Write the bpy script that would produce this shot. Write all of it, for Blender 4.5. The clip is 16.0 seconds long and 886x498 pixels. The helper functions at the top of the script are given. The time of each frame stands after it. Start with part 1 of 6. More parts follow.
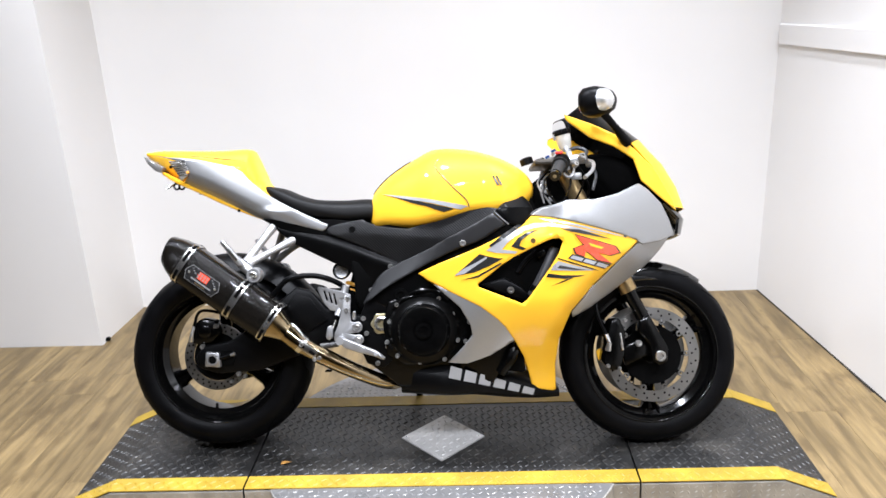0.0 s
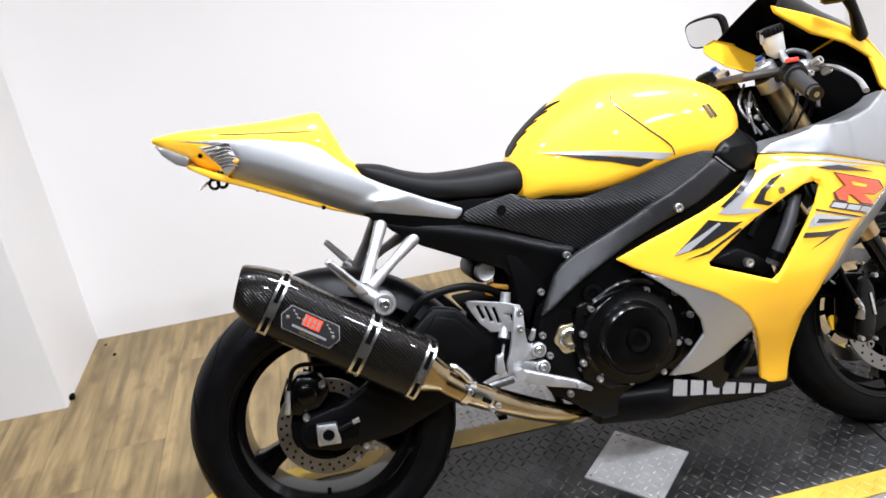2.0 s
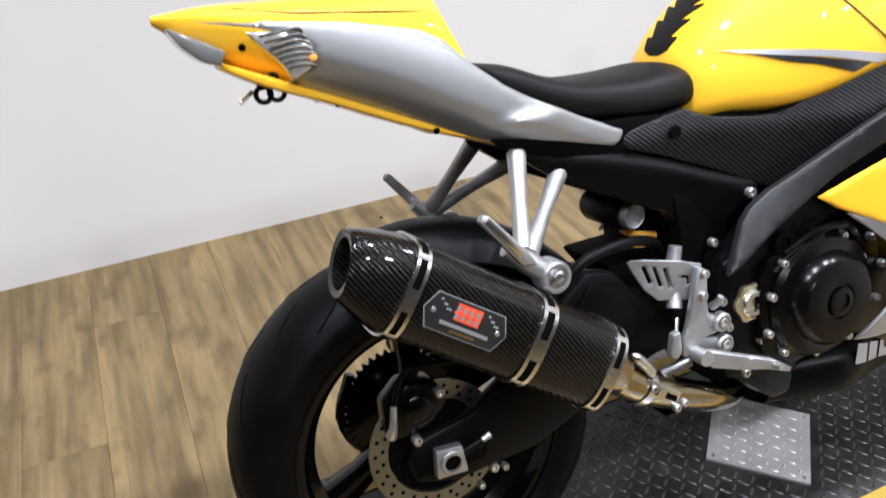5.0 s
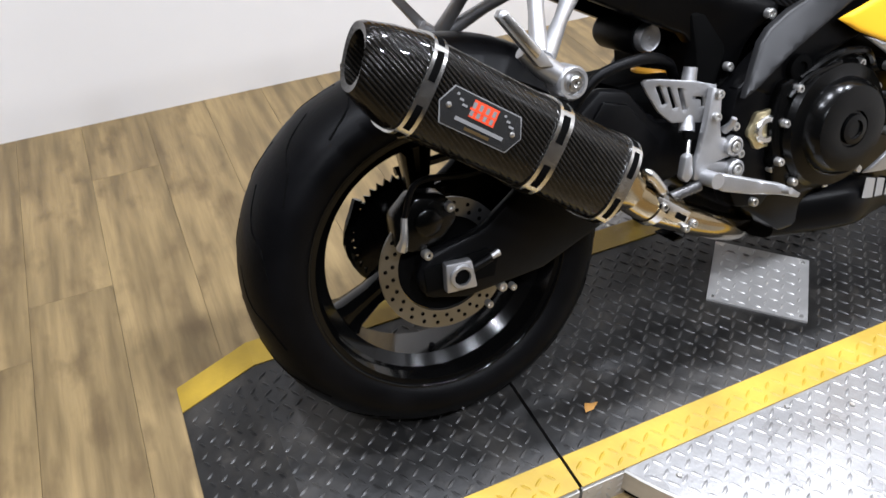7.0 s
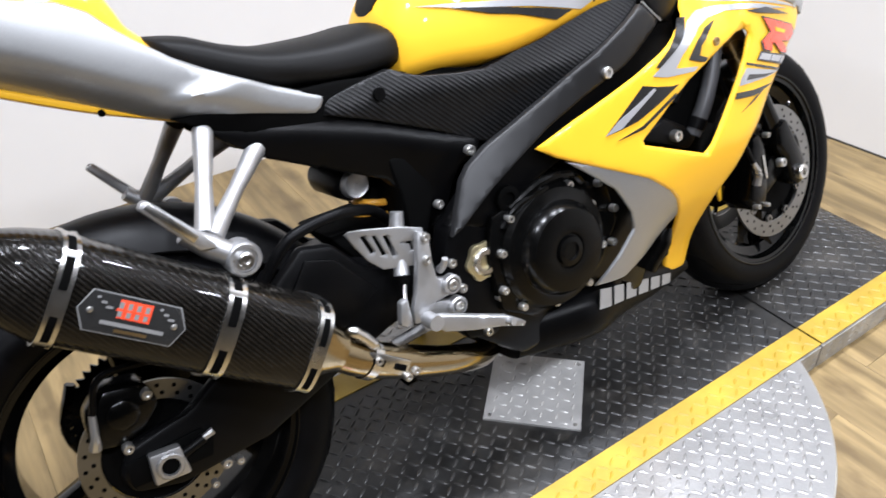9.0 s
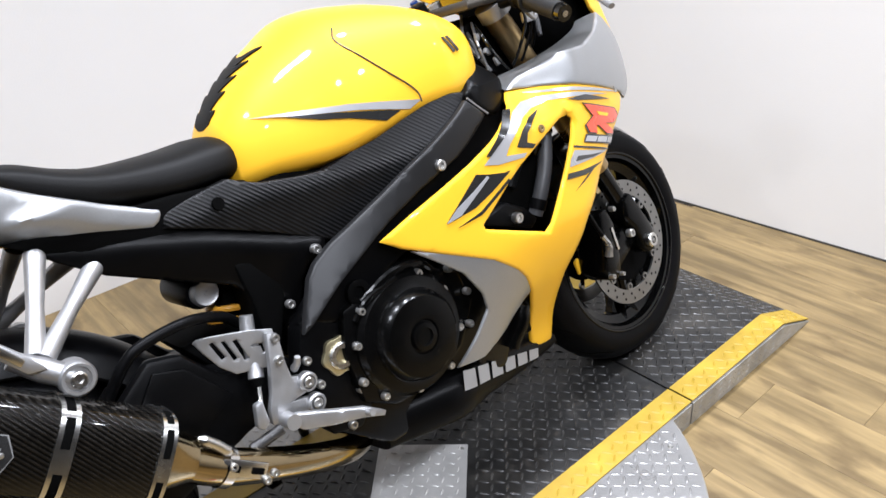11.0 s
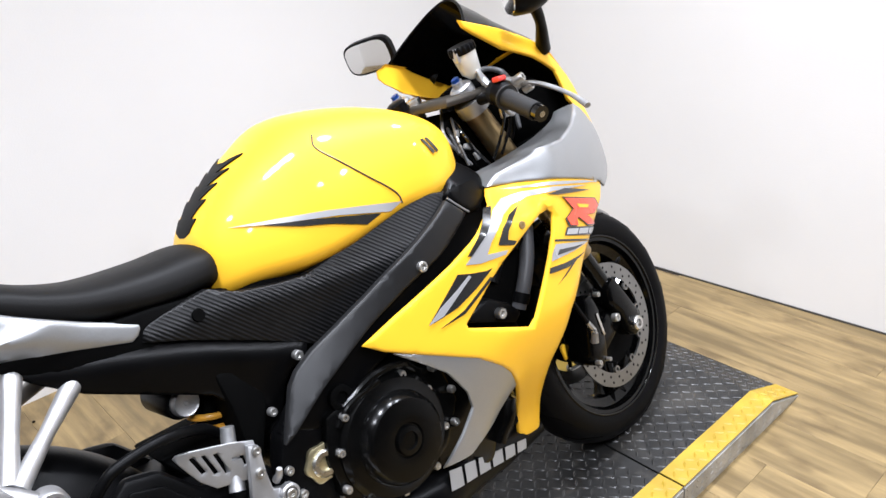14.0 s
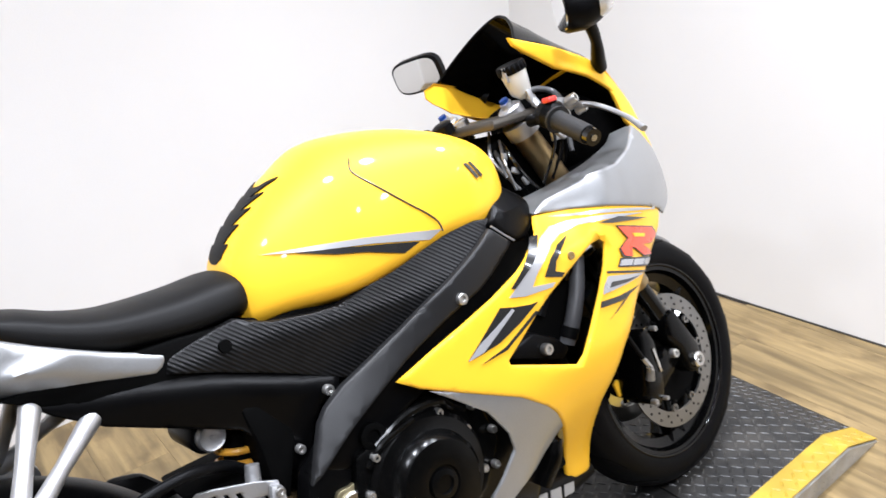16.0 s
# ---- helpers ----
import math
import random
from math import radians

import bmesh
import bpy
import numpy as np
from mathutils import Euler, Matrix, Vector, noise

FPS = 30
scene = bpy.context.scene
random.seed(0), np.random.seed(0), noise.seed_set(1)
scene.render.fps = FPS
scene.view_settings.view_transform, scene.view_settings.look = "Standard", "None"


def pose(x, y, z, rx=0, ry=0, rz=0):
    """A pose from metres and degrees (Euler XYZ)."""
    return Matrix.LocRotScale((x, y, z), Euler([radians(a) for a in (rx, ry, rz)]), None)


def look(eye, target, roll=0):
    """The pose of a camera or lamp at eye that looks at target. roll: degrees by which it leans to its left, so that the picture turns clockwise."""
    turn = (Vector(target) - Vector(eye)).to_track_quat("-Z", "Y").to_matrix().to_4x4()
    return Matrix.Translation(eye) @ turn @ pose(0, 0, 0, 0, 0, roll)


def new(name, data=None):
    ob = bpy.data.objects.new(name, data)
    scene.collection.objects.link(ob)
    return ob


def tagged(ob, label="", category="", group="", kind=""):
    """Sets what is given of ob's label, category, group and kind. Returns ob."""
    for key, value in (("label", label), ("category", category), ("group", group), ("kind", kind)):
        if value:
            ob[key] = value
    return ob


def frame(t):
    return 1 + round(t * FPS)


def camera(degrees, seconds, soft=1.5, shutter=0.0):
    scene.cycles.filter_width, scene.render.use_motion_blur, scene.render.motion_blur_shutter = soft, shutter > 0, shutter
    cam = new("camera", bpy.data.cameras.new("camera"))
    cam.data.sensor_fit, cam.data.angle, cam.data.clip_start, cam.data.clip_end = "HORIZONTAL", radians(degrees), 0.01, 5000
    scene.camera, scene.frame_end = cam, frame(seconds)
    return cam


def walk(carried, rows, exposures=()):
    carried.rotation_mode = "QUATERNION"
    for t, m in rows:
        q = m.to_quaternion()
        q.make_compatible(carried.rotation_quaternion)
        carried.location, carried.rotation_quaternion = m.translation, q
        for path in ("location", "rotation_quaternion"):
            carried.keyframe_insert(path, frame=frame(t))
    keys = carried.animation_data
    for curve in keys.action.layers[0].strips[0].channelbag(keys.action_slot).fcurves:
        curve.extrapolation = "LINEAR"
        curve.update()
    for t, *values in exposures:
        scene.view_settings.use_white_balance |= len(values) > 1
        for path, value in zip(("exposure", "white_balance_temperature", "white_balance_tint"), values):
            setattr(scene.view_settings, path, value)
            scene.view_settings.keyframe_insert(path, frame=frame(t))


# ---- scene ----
cam = camera(59.2, 16.0, soft=1.5, shutter=0.3)
PATH = [
    (0, (0.142, 0.16, 1.442), (0.058, 2.054, 0.804), -2.6),
    (0.5, (-0.028, 0.24, 1.427), (0.007, 2.129, 0.77), -5.6),
    (1, (-0.206, 0.454, 1.359), (-0.179, 2.32, 0.64), -5.1),
    (1.5, (-0.389, 0.757, 1.378), (-0.358, 2.61, 0.626), -7.2),
    (2, (-0.622, 1.003, 1.38), (-0.355, 2.794, 0.531), -7.4),
    (2.5, (-0.751, 1.316, 1.345), (-0.327, 3.107, 0.562), -7.2),
    (3, (-0.875, 1.516, 1.377), (-0.453, 3.32, 0.623), -7.2),
    (3.5, (-1.049, 1.613, 1.393), (-0.403, 3.33, 0.596), -4.4),
    (4, (-1.081, 1.641, 1.347), (-0.33, 3.298, 0.516), -1.9),
    (4.5, (-1.058, 1.649, 1.304), (-0.333, 3.251, 0.351), -1.8),
    (5, (-1.033, 1.67, 1.25), (-0.37, 3.196, 0.14), -1.7),
    (5.2, (-1.04, 1.676, 1.218), (-0.392, 3.174, 0.063), -1.0),
    (7.3, (-1.094, 1.613, 1.133), (-0.471, 2.948, -0.22), -0.5),
    (7.5, (-1.058, 1.62, 1.142), (-0.3, 2.857, -0.234), 2.5),
    (8, (-0.982, 1.572, 1.151), (-0.190, 2.874, -0.143), 0.2),
    (8.5, (-0.853, 1.591, 1.191), (-0.055, 2.940, -0.049), -2.3),
    (9, (-0.781, 1.583, 1.213), (0.113, 2.935, 0.042), -1.9),
    (9.5, (-0.729, 1.552, 1.224), (0.289, 2.842, 0.084), -1.6),
    (9.7, (-0.718, 1.54, 1.223), (0.33, 2.822, 0.102), -1.3),
    (11.8, (-0.682, 1.461, 1.245), (0.479, 2.796, 0.313), -4.5),
    (12, (-0.661, 1.486, 1.277), (0.503, 2.799, 0.317), -4.0),
    (12.5, (-0.637, 1.483, 1.291), (0.536, 2.803, 0.352), -4.3),
    (13, (-0.647, 1.485, 1.299), (0.517, 2.835, 0.392), -4.3),
    (13.5, (-0.654, 1.488, 1.306), (0.516, 2.842, 0.413), -4.3),
    (14, (-0.657, 1.491, 1.306), (0.527, 2.849, 0.438), -4.5),
    (14.5, (-0.662, 1.494, 1.306), (0.527, 2.852, 0.444), -4.1),
    (15, (-0.659, 1.502, 1.305), (0.537, 2.859, 0.452), -3.7),
    (15.5, (-0.653, 1.512, 1.305), (0.546, 2.871, 0.46), -2.7),
    (16, (-0.575, 1.528, 1.294), (0.498, 3.003, 0.472), -5.6),
]
EXPOSURES = [(0.0, 0.20), (2.0, 0.18), (3.0, 0.12), (4.0, 0.02), (5.0, -0.10), (8.0, 0.05), (9.5, 0.05), (12.0, -0.12), (14.0, 0.04), (16.0, 0.12)]
walk(cam, [(t, look(eye, target, roll)) for t, eye, target, roll in PATH], EXPOSURES)

# ---- light ----
FLOOR_Z = -0.07
CEIL_Z = 2.75
world = bpy.data.worlds.new("world")
scene.world = world
world.use_nodes = True
world.node_tree.nodes["Background"].inputs["Color"].default_value = (1.0, 0.97, 0.93, 1)
world.node_tree.nodes["Background"].inputs["Strength"].default_value = 0.08


def ceiling_lamp(x, y, watts, size=0.16, z=CEIL_Z - 0.12, col=(0.885, 0.93, 1.045)):
    data = bpy.data.lights.new("ceiling_lamp", "AREA")
    data.shape, data.size, data.energy, data.color = "DISK", size, watts, col
    data.spread = radians(128)
    ob = new("ceiling_lamp", data)
    ob.matrix_basis = pose(x, y, z)
    return ob


for lx, ly, lw, ls in ((-1.45, 2.55, 24, 0.16), (-0.5, 2.6, 24, 0.16), (0.5, 2.6, 24, 0.16), (1.2, 2.5, 21, 0.16),
                       (-1.5, 0.8, 31, 0.16), (-0.5, 0.8, 31, 0.16), (0.5, 0.8, 31, 0.16), (1.4, 0.8, 30, 0.16)):
    ceiling_lamp(lx, ly, lw, ls)


# ---- materials ----
def material(name, color, rough=0.5, metal=0.0, vary=0.12, scale=8.0, bump=0.0, bump_scale=60.0, coat=0.0,
             stretch=(1, 1, 1), dark=None, rough_vary=0.1, random_value=0.0, spec=0.5):
    m = bpy.data.materials.new(name)
    m.use_nodes = True
    nt = m.node_tree
    n, l = nt.nodes, nt.links
    b = n["Principled BSDF"]
    b.inputs["Metallic"].default_value = metal
    b.inputs["Coat Weight"].default_value = coat
    b.inputs["Coat Roughness"].default_value = 0.04
    b.inputs["Specular IOR Level"].default_value = spec
    tc = n.new("ShaderNodeTexCoord")
    mp = n.new("ShaderNodeMapping")
    mp.inputs["Scale"].default_value = stretch
    l.new(tc.outputs["Object"], mp.inputs["Vector"])
    big = n.new("ShaderNodeTexNoise")
    big.inputs["Scale"].default_value = scale
    big.inputs["Detail"].default_value = 6
    l.new(mp.outputs[0], big.inputs["Vector"])
    mix = n.new("ShaderNodeMix")
    mix.data_type = "RGBA"
    lo = dark or tuple(c * (1 - vary) for c in color)
    mix.inputs["A"].default_value = (*lo, 1)
    mix.inputs["B"].default_value = (*color, 1)
    ramp = n.new("ShaderNodeMapRange")
    ramp.inputs["From Min"].default_value, ramp.inputs["From Max"].default_value = 0.35, 0.65
    l.new(big.outputs["Fac"], ramp.inputs["Value"])
    l.new(ramp.outputs[0], mix.inputs["Factor"])
    out = mix.outputs["Result"]
    if random_value:
        oi = n.new("ShaderNodeObjectInfo")
        hsv = n.new("ShaderNodeHueSaturation")
        mr = n.new("ShaderNodeMapRange")
        mr.inputs["To Min"].default_value, mr.inputs["To Max"].default_value = 1 - random_value, 1 + random_value
        l.new(oi.outputs["Random"], mr.inputs["Value"])
        l.new(mr.outputs[0], hsv.inputs["Value"])
        l.new(out, hsv.inputs["Color"])
        out = hsv.outputs["Color"]
    l.new(out, b.inputs["Base Color"])
    fine = n.new("ShaderNodeTexNoise")
    fine.inputs["Scale"].default_value = bump_scale
    fine.inputs["Detail"].default_value = 4
    l.new(mp.outputs[0], fine.inputs["Vector"])
    rr = n.new("ShaderNodeMapRange")
    rr.inputs["To Min"].default_value, rr.inputs["To Max"].default_value = max(0.02, rough - rough_vary), min(1, rough + rough_vary)
    l.new(big.outputs["Fac"], rr.inputs["Value"])
    l.new(rr.outputs[0], b.inputs["Roughness"])
    if bump:
        bp = n.new("ShaderNodeBump")
        bp.inputs["Strength"].default_value = 1.0
        bp.inputs["Distance"].default_value = bump
        l.new(fine.outputs["Fac"], bp.inputs["Height"])
        l.new(bp.outputs[0], b.inputs["Normal"])
    return m


def carbon_material(name, lo, hi, pitch=0.0045, rough=0.25, coat=0.6, slant=45.0, relief=0.0006):
    """Twill-look carbon: slanting ribs, broken along their length, seen through lacquer."""
    m = material(name, hi, rough=rough, vary=0.1, coat=coat)
    nt = m.node_tree
    n, l = nt.nodes, nt.links
    b = n["Principled BSDF"]
    tc = n.new("ShaderNodeTexCoord")
    mp = n.new("ShaderNodeMapping")
    mp.inputs["Rotation"].default_value = (0, radians(slant), 0)
    l.new(tc.outputs["Object"], mp.inputs["Vector"])
    w = n.new("ShaderNodeTexWave")
    w.wave_type, w.bands_direction, w.wave_profile = "BANDS", "X", "SIN"
    w.inputs["Scale"].default_value = 0.314 / pitch
    w.inputs["Distortion"].default_value = 0.15
    l.new(mp.outputs[0], w.inputs["Vector"])
    w2 = n.new("ShaderNodeTexNoise")
    w2.inputs["Scale"].default_value = 0.5 / pitch
    l.new(mp.outputs[0], w2.inputs["Vector"])
    mul = n.new("ShaderNodeMath")
    mul.operation = "MULTIPLY"
    l.new(w.outputs["Fac"], mul.inputs[0])
    ad = n.new("ShaderNodeMath")
    ad.operation = "MULTIPLY_ADD"
    ad.inputs[1].default_value, ad.inputs[2].default_value = 0.8, 0.4
    l.new(w2.outputs["Fac"], ad.inputs[0])
    l.new(ad.outputs[0], mul.inputs[1])
    mix = n.new("ShaderNodeMix")
    mix.data_type = "RGBA"
    mix.inputs["A"].default_value, mix.inputs["B"].default_value = (*lo, 1), (*hi, 1)
    l.new(mul.outputs[0], mix.inputs["Factor"])
    l.new(mix.outputs["Result"], b.inputs["Base Color"])
    bp = n.new("ShaderNodeBump")
    bp.inputs["Distance"].default_value = relief
    l.new(mul.outputs[0], bp.inputs["Height"])
    l.new(bp.outputs[0], b.inputs["Normal"])
    return m


def deck_material(name, base, worn, rough):
    """Painted tread plate with grey-brown scuffs and oily dark patches."""
    m = material(name, base, rough=rough, vary=0.4, scale=30, bump=0.0005, bump_scale=110, rough_vary=0.16)
    n, l = m.node_tree.nodes, m.node_tree.links
    b = n["Principled BSDF"]
    src = b.inputs["Base Color"].links[0].from_socket
    tc = n["Texture Coordinate"]
    for scale, detail, lo, hi, top, col in ((4.5, 9, 0.50, 0.66, 0.85, worn), (26.0, 6, 0.56, 0.68, 0.7, worn), (5.5, 5, 0.62, 0.68, 0.8, tuple(c * 0.25 for c in base))):
        tex = n.new("ShaderNodeTexNoise")
        tex.inputs["Scale"].default_value, tex.inputs["Detail"].default_value = scale, detail
        tex.inputs["Roughness"].default_value = 0.65
        off = n.new("ShaderNodeVectorMath")
        off.inputs[1].default_value = (scale, 2 * scale, 0)
        l.new(tc.outputs["Object"], off.inputs[0])
        l.new(off.outputs[0], tex.inputs["Vector"])
        mr = n.new("ShaderNodeMapRange")
        mr.inputs["From Min"].default_value, mr.inputs["From Max"].default_value, mr.inputs["To Max"].default_value = lo, hi, top
        l.new(tex.outputs["Fac"], mr.inputs["Value"])
        mix = n.new("ShaderNodeMix")
        mix.data_type = "RGBA"
        mix.inputs["B"].default_value = (*col, 1)
        l.new(src, mix.inputs["A"])
        l.new(mr.outputs[0], mix.inputs["Factor"])
        src = mix.outputs["Result"]
    l.new(src, b.inputs["Base Color"])
    return m


def wood_material(name):
    m = material(name, (0.292, 0.204, 0.090), rough=0.42, vary=0.3, scale=3.0, bump=0.0004, bump_scale=14,
                 stretch=(9, 0.9, 1), dark=(0.138, 0.094, 0.040), random_value=0.10)
    nt = m.node_tree
    n, l = nt.nodes, nt.links
    b = n["Principled BSDF"]
    src = b.inputs["Base Color"].links[0].from_socket
    tc, oi = n["Texture Coordinate"], n.new("ShaderNodeObjectInfo")
    add = n.new("ShaderNodeVectorMath")
    add.operation = "MULTIPLY_ADD"
    add.inputs[1].default_value = (3, 7, 5)
    comb = n.new("ShaderNodeCombineXYZ")
    for k in range(3):
        l.new(oi.outputs["Random"], comb.inputs[k])
    l.new(comb.outputs[0], add.inputs[0])
    l.new(tc.outputs["Object"], add.inputs[2])
    l.new(add.outputs[0], n["Mapping"].inputs["Vector"])
    knots = n.new("ShaderNodeTexNoise")
    knots.inputs["Scale"].default_value, knots.inputs["Detail"].default_value = 6.5, 8
    mp = n.new("ShaderNodeMapping")
    mp.inputs["Scale"].default_value = (2.4, 1.1, 1)
    l.new(add.outputs[0], mp.inputs["Vector"])
    l.new(mp.outputs[0], knots.inputs["Vector"])
    mr = n.new("ShaderNodeMapRange")
    mr.inputs["From Min"].default_value, mr.inputs["From Max"].default_value = 0.52, 0.70
    mr.inputs["To Max"].default_value = 0.70
    l.new(knots.outputs["Fac"], mr.inputs["Value"])
    mix = n.new("ShaderNodeMix")
    mix.data_type = "RGBA"
    mix.inputs["B"].default_value = (0.092, 0.058, 0.023, 1)
    l.new(src, mix.inputs["A"])
    l.new(mr.outputs[0], mix.inputs["Factor"])
    grain = n.new("ShaderNodeTexNoise")
    grain.inputs["Scale"].default_value, grain.inputs["Detail"].default_value, grain.inputs["Roughness"].default_value = 6.0, 8, 0.7
    gm = n.new("ShaderNodeMapping")
    gm.inputs["Scale"].default_value = (16, 0.8, 1)
    l.new(add.outputs[0], gm.inputs["Vector"])
    l.new(gm.outputs[0], grain.inputs["Vector"])
    gr = n.new("ShaderNodeMapRange")
    gr.inputs["From Min"].default_value, gr.inputs["From Max"].default_value, gr.inputs["To Max"].default_value = 0.50, 0.70, 0.45
    l.new(grain.outputs["Fac"], gr.inputs["Value"])
    streak = n.new("ShaderNodeMix")
    streak.data_type = "RGBA"
    streak.inputs["B"].default_value = (0.135, 0.090, 0.038, 1)
    l.new(mix.outputs["Result"], streak.inputs["A"])
    l.new(gr.outputs[0], streak.inputs["Factor"])
    l.new(streak.outputs["Result"], b.inputs["Base Color"])
    return m


M_WALL = material("white_wall_paint", (0.80, 0.785, 0.765), rough=0.7, vary=0.03, scale=1.5, bump=0.0004, bump_scale=220)
# Colours of unseen room surfaces, kept dark to hold back fill light.
M_CEIL = material("unseen_ceiling_dark", (0.22, 0.21, 0.20), rough=0.8, vary=0.1)
M_ROOM = material("unseen_wall_dark", (0.13, 0.125, 0.12), rough=0.8, vary=0.2, scale=1.0)
M_WOOD = wood_material("oak_vinyl_plank")
M_JOINT = material("plank_joint", (0.17, 0.12, 0.07), rough=0.8)
M_MAT = deck_material("black_tread_plate", (0.014, 0.0136, 0.013), (0.042, 0.038, 0.033), 0.42)
M_LUG = deck_material("worn_black_lug", (0.020, 0.0195, 0.019), (0.070, 0.066, 0.060), 0.36)
M_SAFETY = material("yellow_safety_paint", (0.44, 0.285, 0.026), rough=0.5, vary=0.28, scale=11, bump=0.0004, bump_scale=120)
M_ALU = material("aluminium_tread_plate", (0.30, 0.296, 0.291), rough=0.30, metal=0.6, vary=0.14, scale=12, bump=0.0003, bump_scale=150)
M_PLATE = material("dull_bright_tread_plate", (0.50, 0.49, 0.475), rough=0.42, metal=0.35, vary=0.2, scale=16, bump=0.0003, bump_scale=150)
M_ALU_DULL = material("dull_aluminium_edge", (0.50, 0.49, 0.46), rough=0.5, metal=0.6, vary=0.3, scale=14)
M_RUBBER = material("tyre_rubber", (0.0022, 0.0022, 0.0026), rough=0.46, vary=0.4, scale=14, bump=0.0003, bump_scale=160, rough_vary=0.12, spec=0.07)
M_RIM = material("gloss_black_rim", (0.002, 0.002, 0.002), rough=0.12, vary=0.2, coat=0.16, spec=0.15)
M_BLACK = material("satin_black_plastic", (0.0025, 0.0025, 0.0028), rough=0.38, vary=0.3, scale=10, bump=0.0002, bump_scale=300, spec=0.09)
M_BLACK_GLOSS = material("gloss_black_paint", (0.004, 0.004, 0.004), rough=0.16, vary=0.2, coat=0.6)
M_FRAME = material("satin_grey_frame", (0.009, 0.009, 0.0096), rough=0.42, vary=0.1, scale=7, bump=0.0001, bump_scale=300, spec=0.34, rough_vary=0.02)
M_ENGINE = material("black_engine_casting", (0.002, 0.002, 0.002), rough=0.20, metal=0.1, vary=0.35, scale=18, bump=0.00012, bump_scale=200, spec=0.2)
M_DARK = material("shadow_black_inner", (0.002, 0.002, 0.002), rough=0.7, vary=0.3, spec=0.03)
M_YELLOW = material("yellow_paint", (0.90, 0.49, 0.028), rough=0.5, vary=0.02, scale=3, coat=0.45, rough_vary=0.04, spec=0.2)
M_SILVER = material("silver_metallic_paint", (0.34, 0.344, 0.348), rough=0.40, metal=0.68, vary=0.05, scale=400, coat=0.4, rough_vary=0.05)
M_FLAP = material("dull_grey_moulding", (0.20, 0.20, 0.20), rough=0.5, vary=0.12, scale=18, spec=0.3)
M_STRIPE = material("silver_decal", (0.42, 0.42, 0.43), rough=0.3, metal=0.3, vary=0.04, coat=0.4)
M_DECAL_BLACK = material("black_decal", (0.02, 0.02, 0.02), rough=0.25, vary=0.1, coat=0.5)
M_DECAL_GREY = material("dark_grey_decal", (0.035, 0.034, 0.034), rough=0.3, vary=0.1, coat=0.4)
M_RED = material("red_decal", (0.80, 0.075, 0.03), rough=0.28, vary=0.04, coat=0.5)
M_WHITE = material("grey_white_decal", (0.19, 0.19, 0.19), rough=0.35, vary=0.04)
M_NAME = material("pale_grey_lettering", (0.26, 0.26, 0.26), rough=0.35, vary=0.05)
M_YOKE = material("dull_brown_black_casting", (0.06, 0.052, 0.042), rough=0.45, metal=0.5, vary=0.25, scale=30)
M_SMOKE = material("smoked_lamp_plastic", (0.16, 0.155, 0.15), rough=0.2, vary=0.2, coat=0.5)
M_BRASS = material("brass_tinted_steel", (0.62, 0.54, 0.33), rough=0.3, metal=0.85, vary=0.2, scale=40)
M_GAP = material("dirty_shadow_joint", (0.045, 0.038, 0.03), rough=0.8, vary=0.5, scale=30)
M_SEAT = material("black_seat_vinyl", (0.006, 0.0058, 0.0058), rough=0.52, vary=0.2, scale=12, bump=0.0003, bump_scale=420, spec=0.15)
M_CARBON = carbon_material("carbon_weave_lacquer", (0.0008, 0.0008, 0.0008), (0.0115, 0.0098, 0.0078), pitch=0.0055, rough=0.22, coat=0.32, slant=30, relief=0.0008)
M_CARBON_COVER = carbon_material("carbon_look_cover", (0.0015, 0.0015, 0.0015), (0.013, 0.013, 0.0138), pitch=0.0064, rough=0.34, coat=0.0, slant=45, relief=0.0007)
for m_weave in (M_CARBON, M_CARBON_COVER):
    m_weave.node_tree.nodes["Principled BSDF"].inputs["Specular IOR Level"].default_value = 0.12 if m_weave is M_CARBON else 0.2
M_COVER = material("satin_black_cover", (0.0018, 0.0018, 0.002), rough=0.32, vary=0.2, scale=10, bump=0.0002, bump_scale=300, spec=0.12)
M_STEEL = material("brushed_steel", (0.66, 0.65, 0.63), rough=0.25, metal=1.0, vary=0.12, scale=30)
M_CAST = material("bare_cast_aluminium", (0.44, 0.44, 0.445), rough=0.44, metal=0.85, vary=0.12, scale=25, bump=0.0003, bump_scale=240)
M_PIPE = material("straw_tinted_steel_pipe", (0.34, 0.27, 0.165), rough=0.13, metal=1.0, vary=0.2, scale=9)
M_GOLD = material("bronze_fork_tube", (0.42, 0.30, 0.15), rough=0.3, metal=0.9, vary=0.15)
M_DISC = material("steel_brake_disc", (0.27, 0.267, 0.26), rough=0.35, metal=1.0, vary=0.12, scale=20)
M_BOLT = material("zinc_bolt", (0.56, 0.55, 0.53), rough=0.3, metal=0.9, vary=0.1)
M_GRIP = material("rubber_grip", (0.009, 0.009, 0.009), rough=0.6, vary=0.2, bump=0.0006, bump_scale=400)
M_FLUID = material("milky_reservoir_plastic", (0.74, 0.73, 0.67), rough=0.35, vary=0.08)
M_BLUE = material("blue_anodised", (0.03, 0.12, 0.55), rough=0.3, metal=0.8)
M_LENS = material("clear_lens", (0.80, 0.80, 0.79), rough=0.15, metal=0.55, vary=0.25, scale=60, coat=0.8)
M_AMBER = material("amber_bulb", (0.85, 0.35, 0.06), rough=0.3)
M_MIRROR = material("mirror_glass", (0.85, 0.85, 0.85), rough=0.03, metal=1.0, vary=0.02, rough_vary=0.0)
M_SCREEN = material("dark_tinted_screen", (0.002, 0.002, 0.0022), rough=0.12, vary=0.1, coat=0.08, spec=0.12)
M_ORANGE = material("orange_spring", (0.75, 0.36, 0.04), rough=0.35)
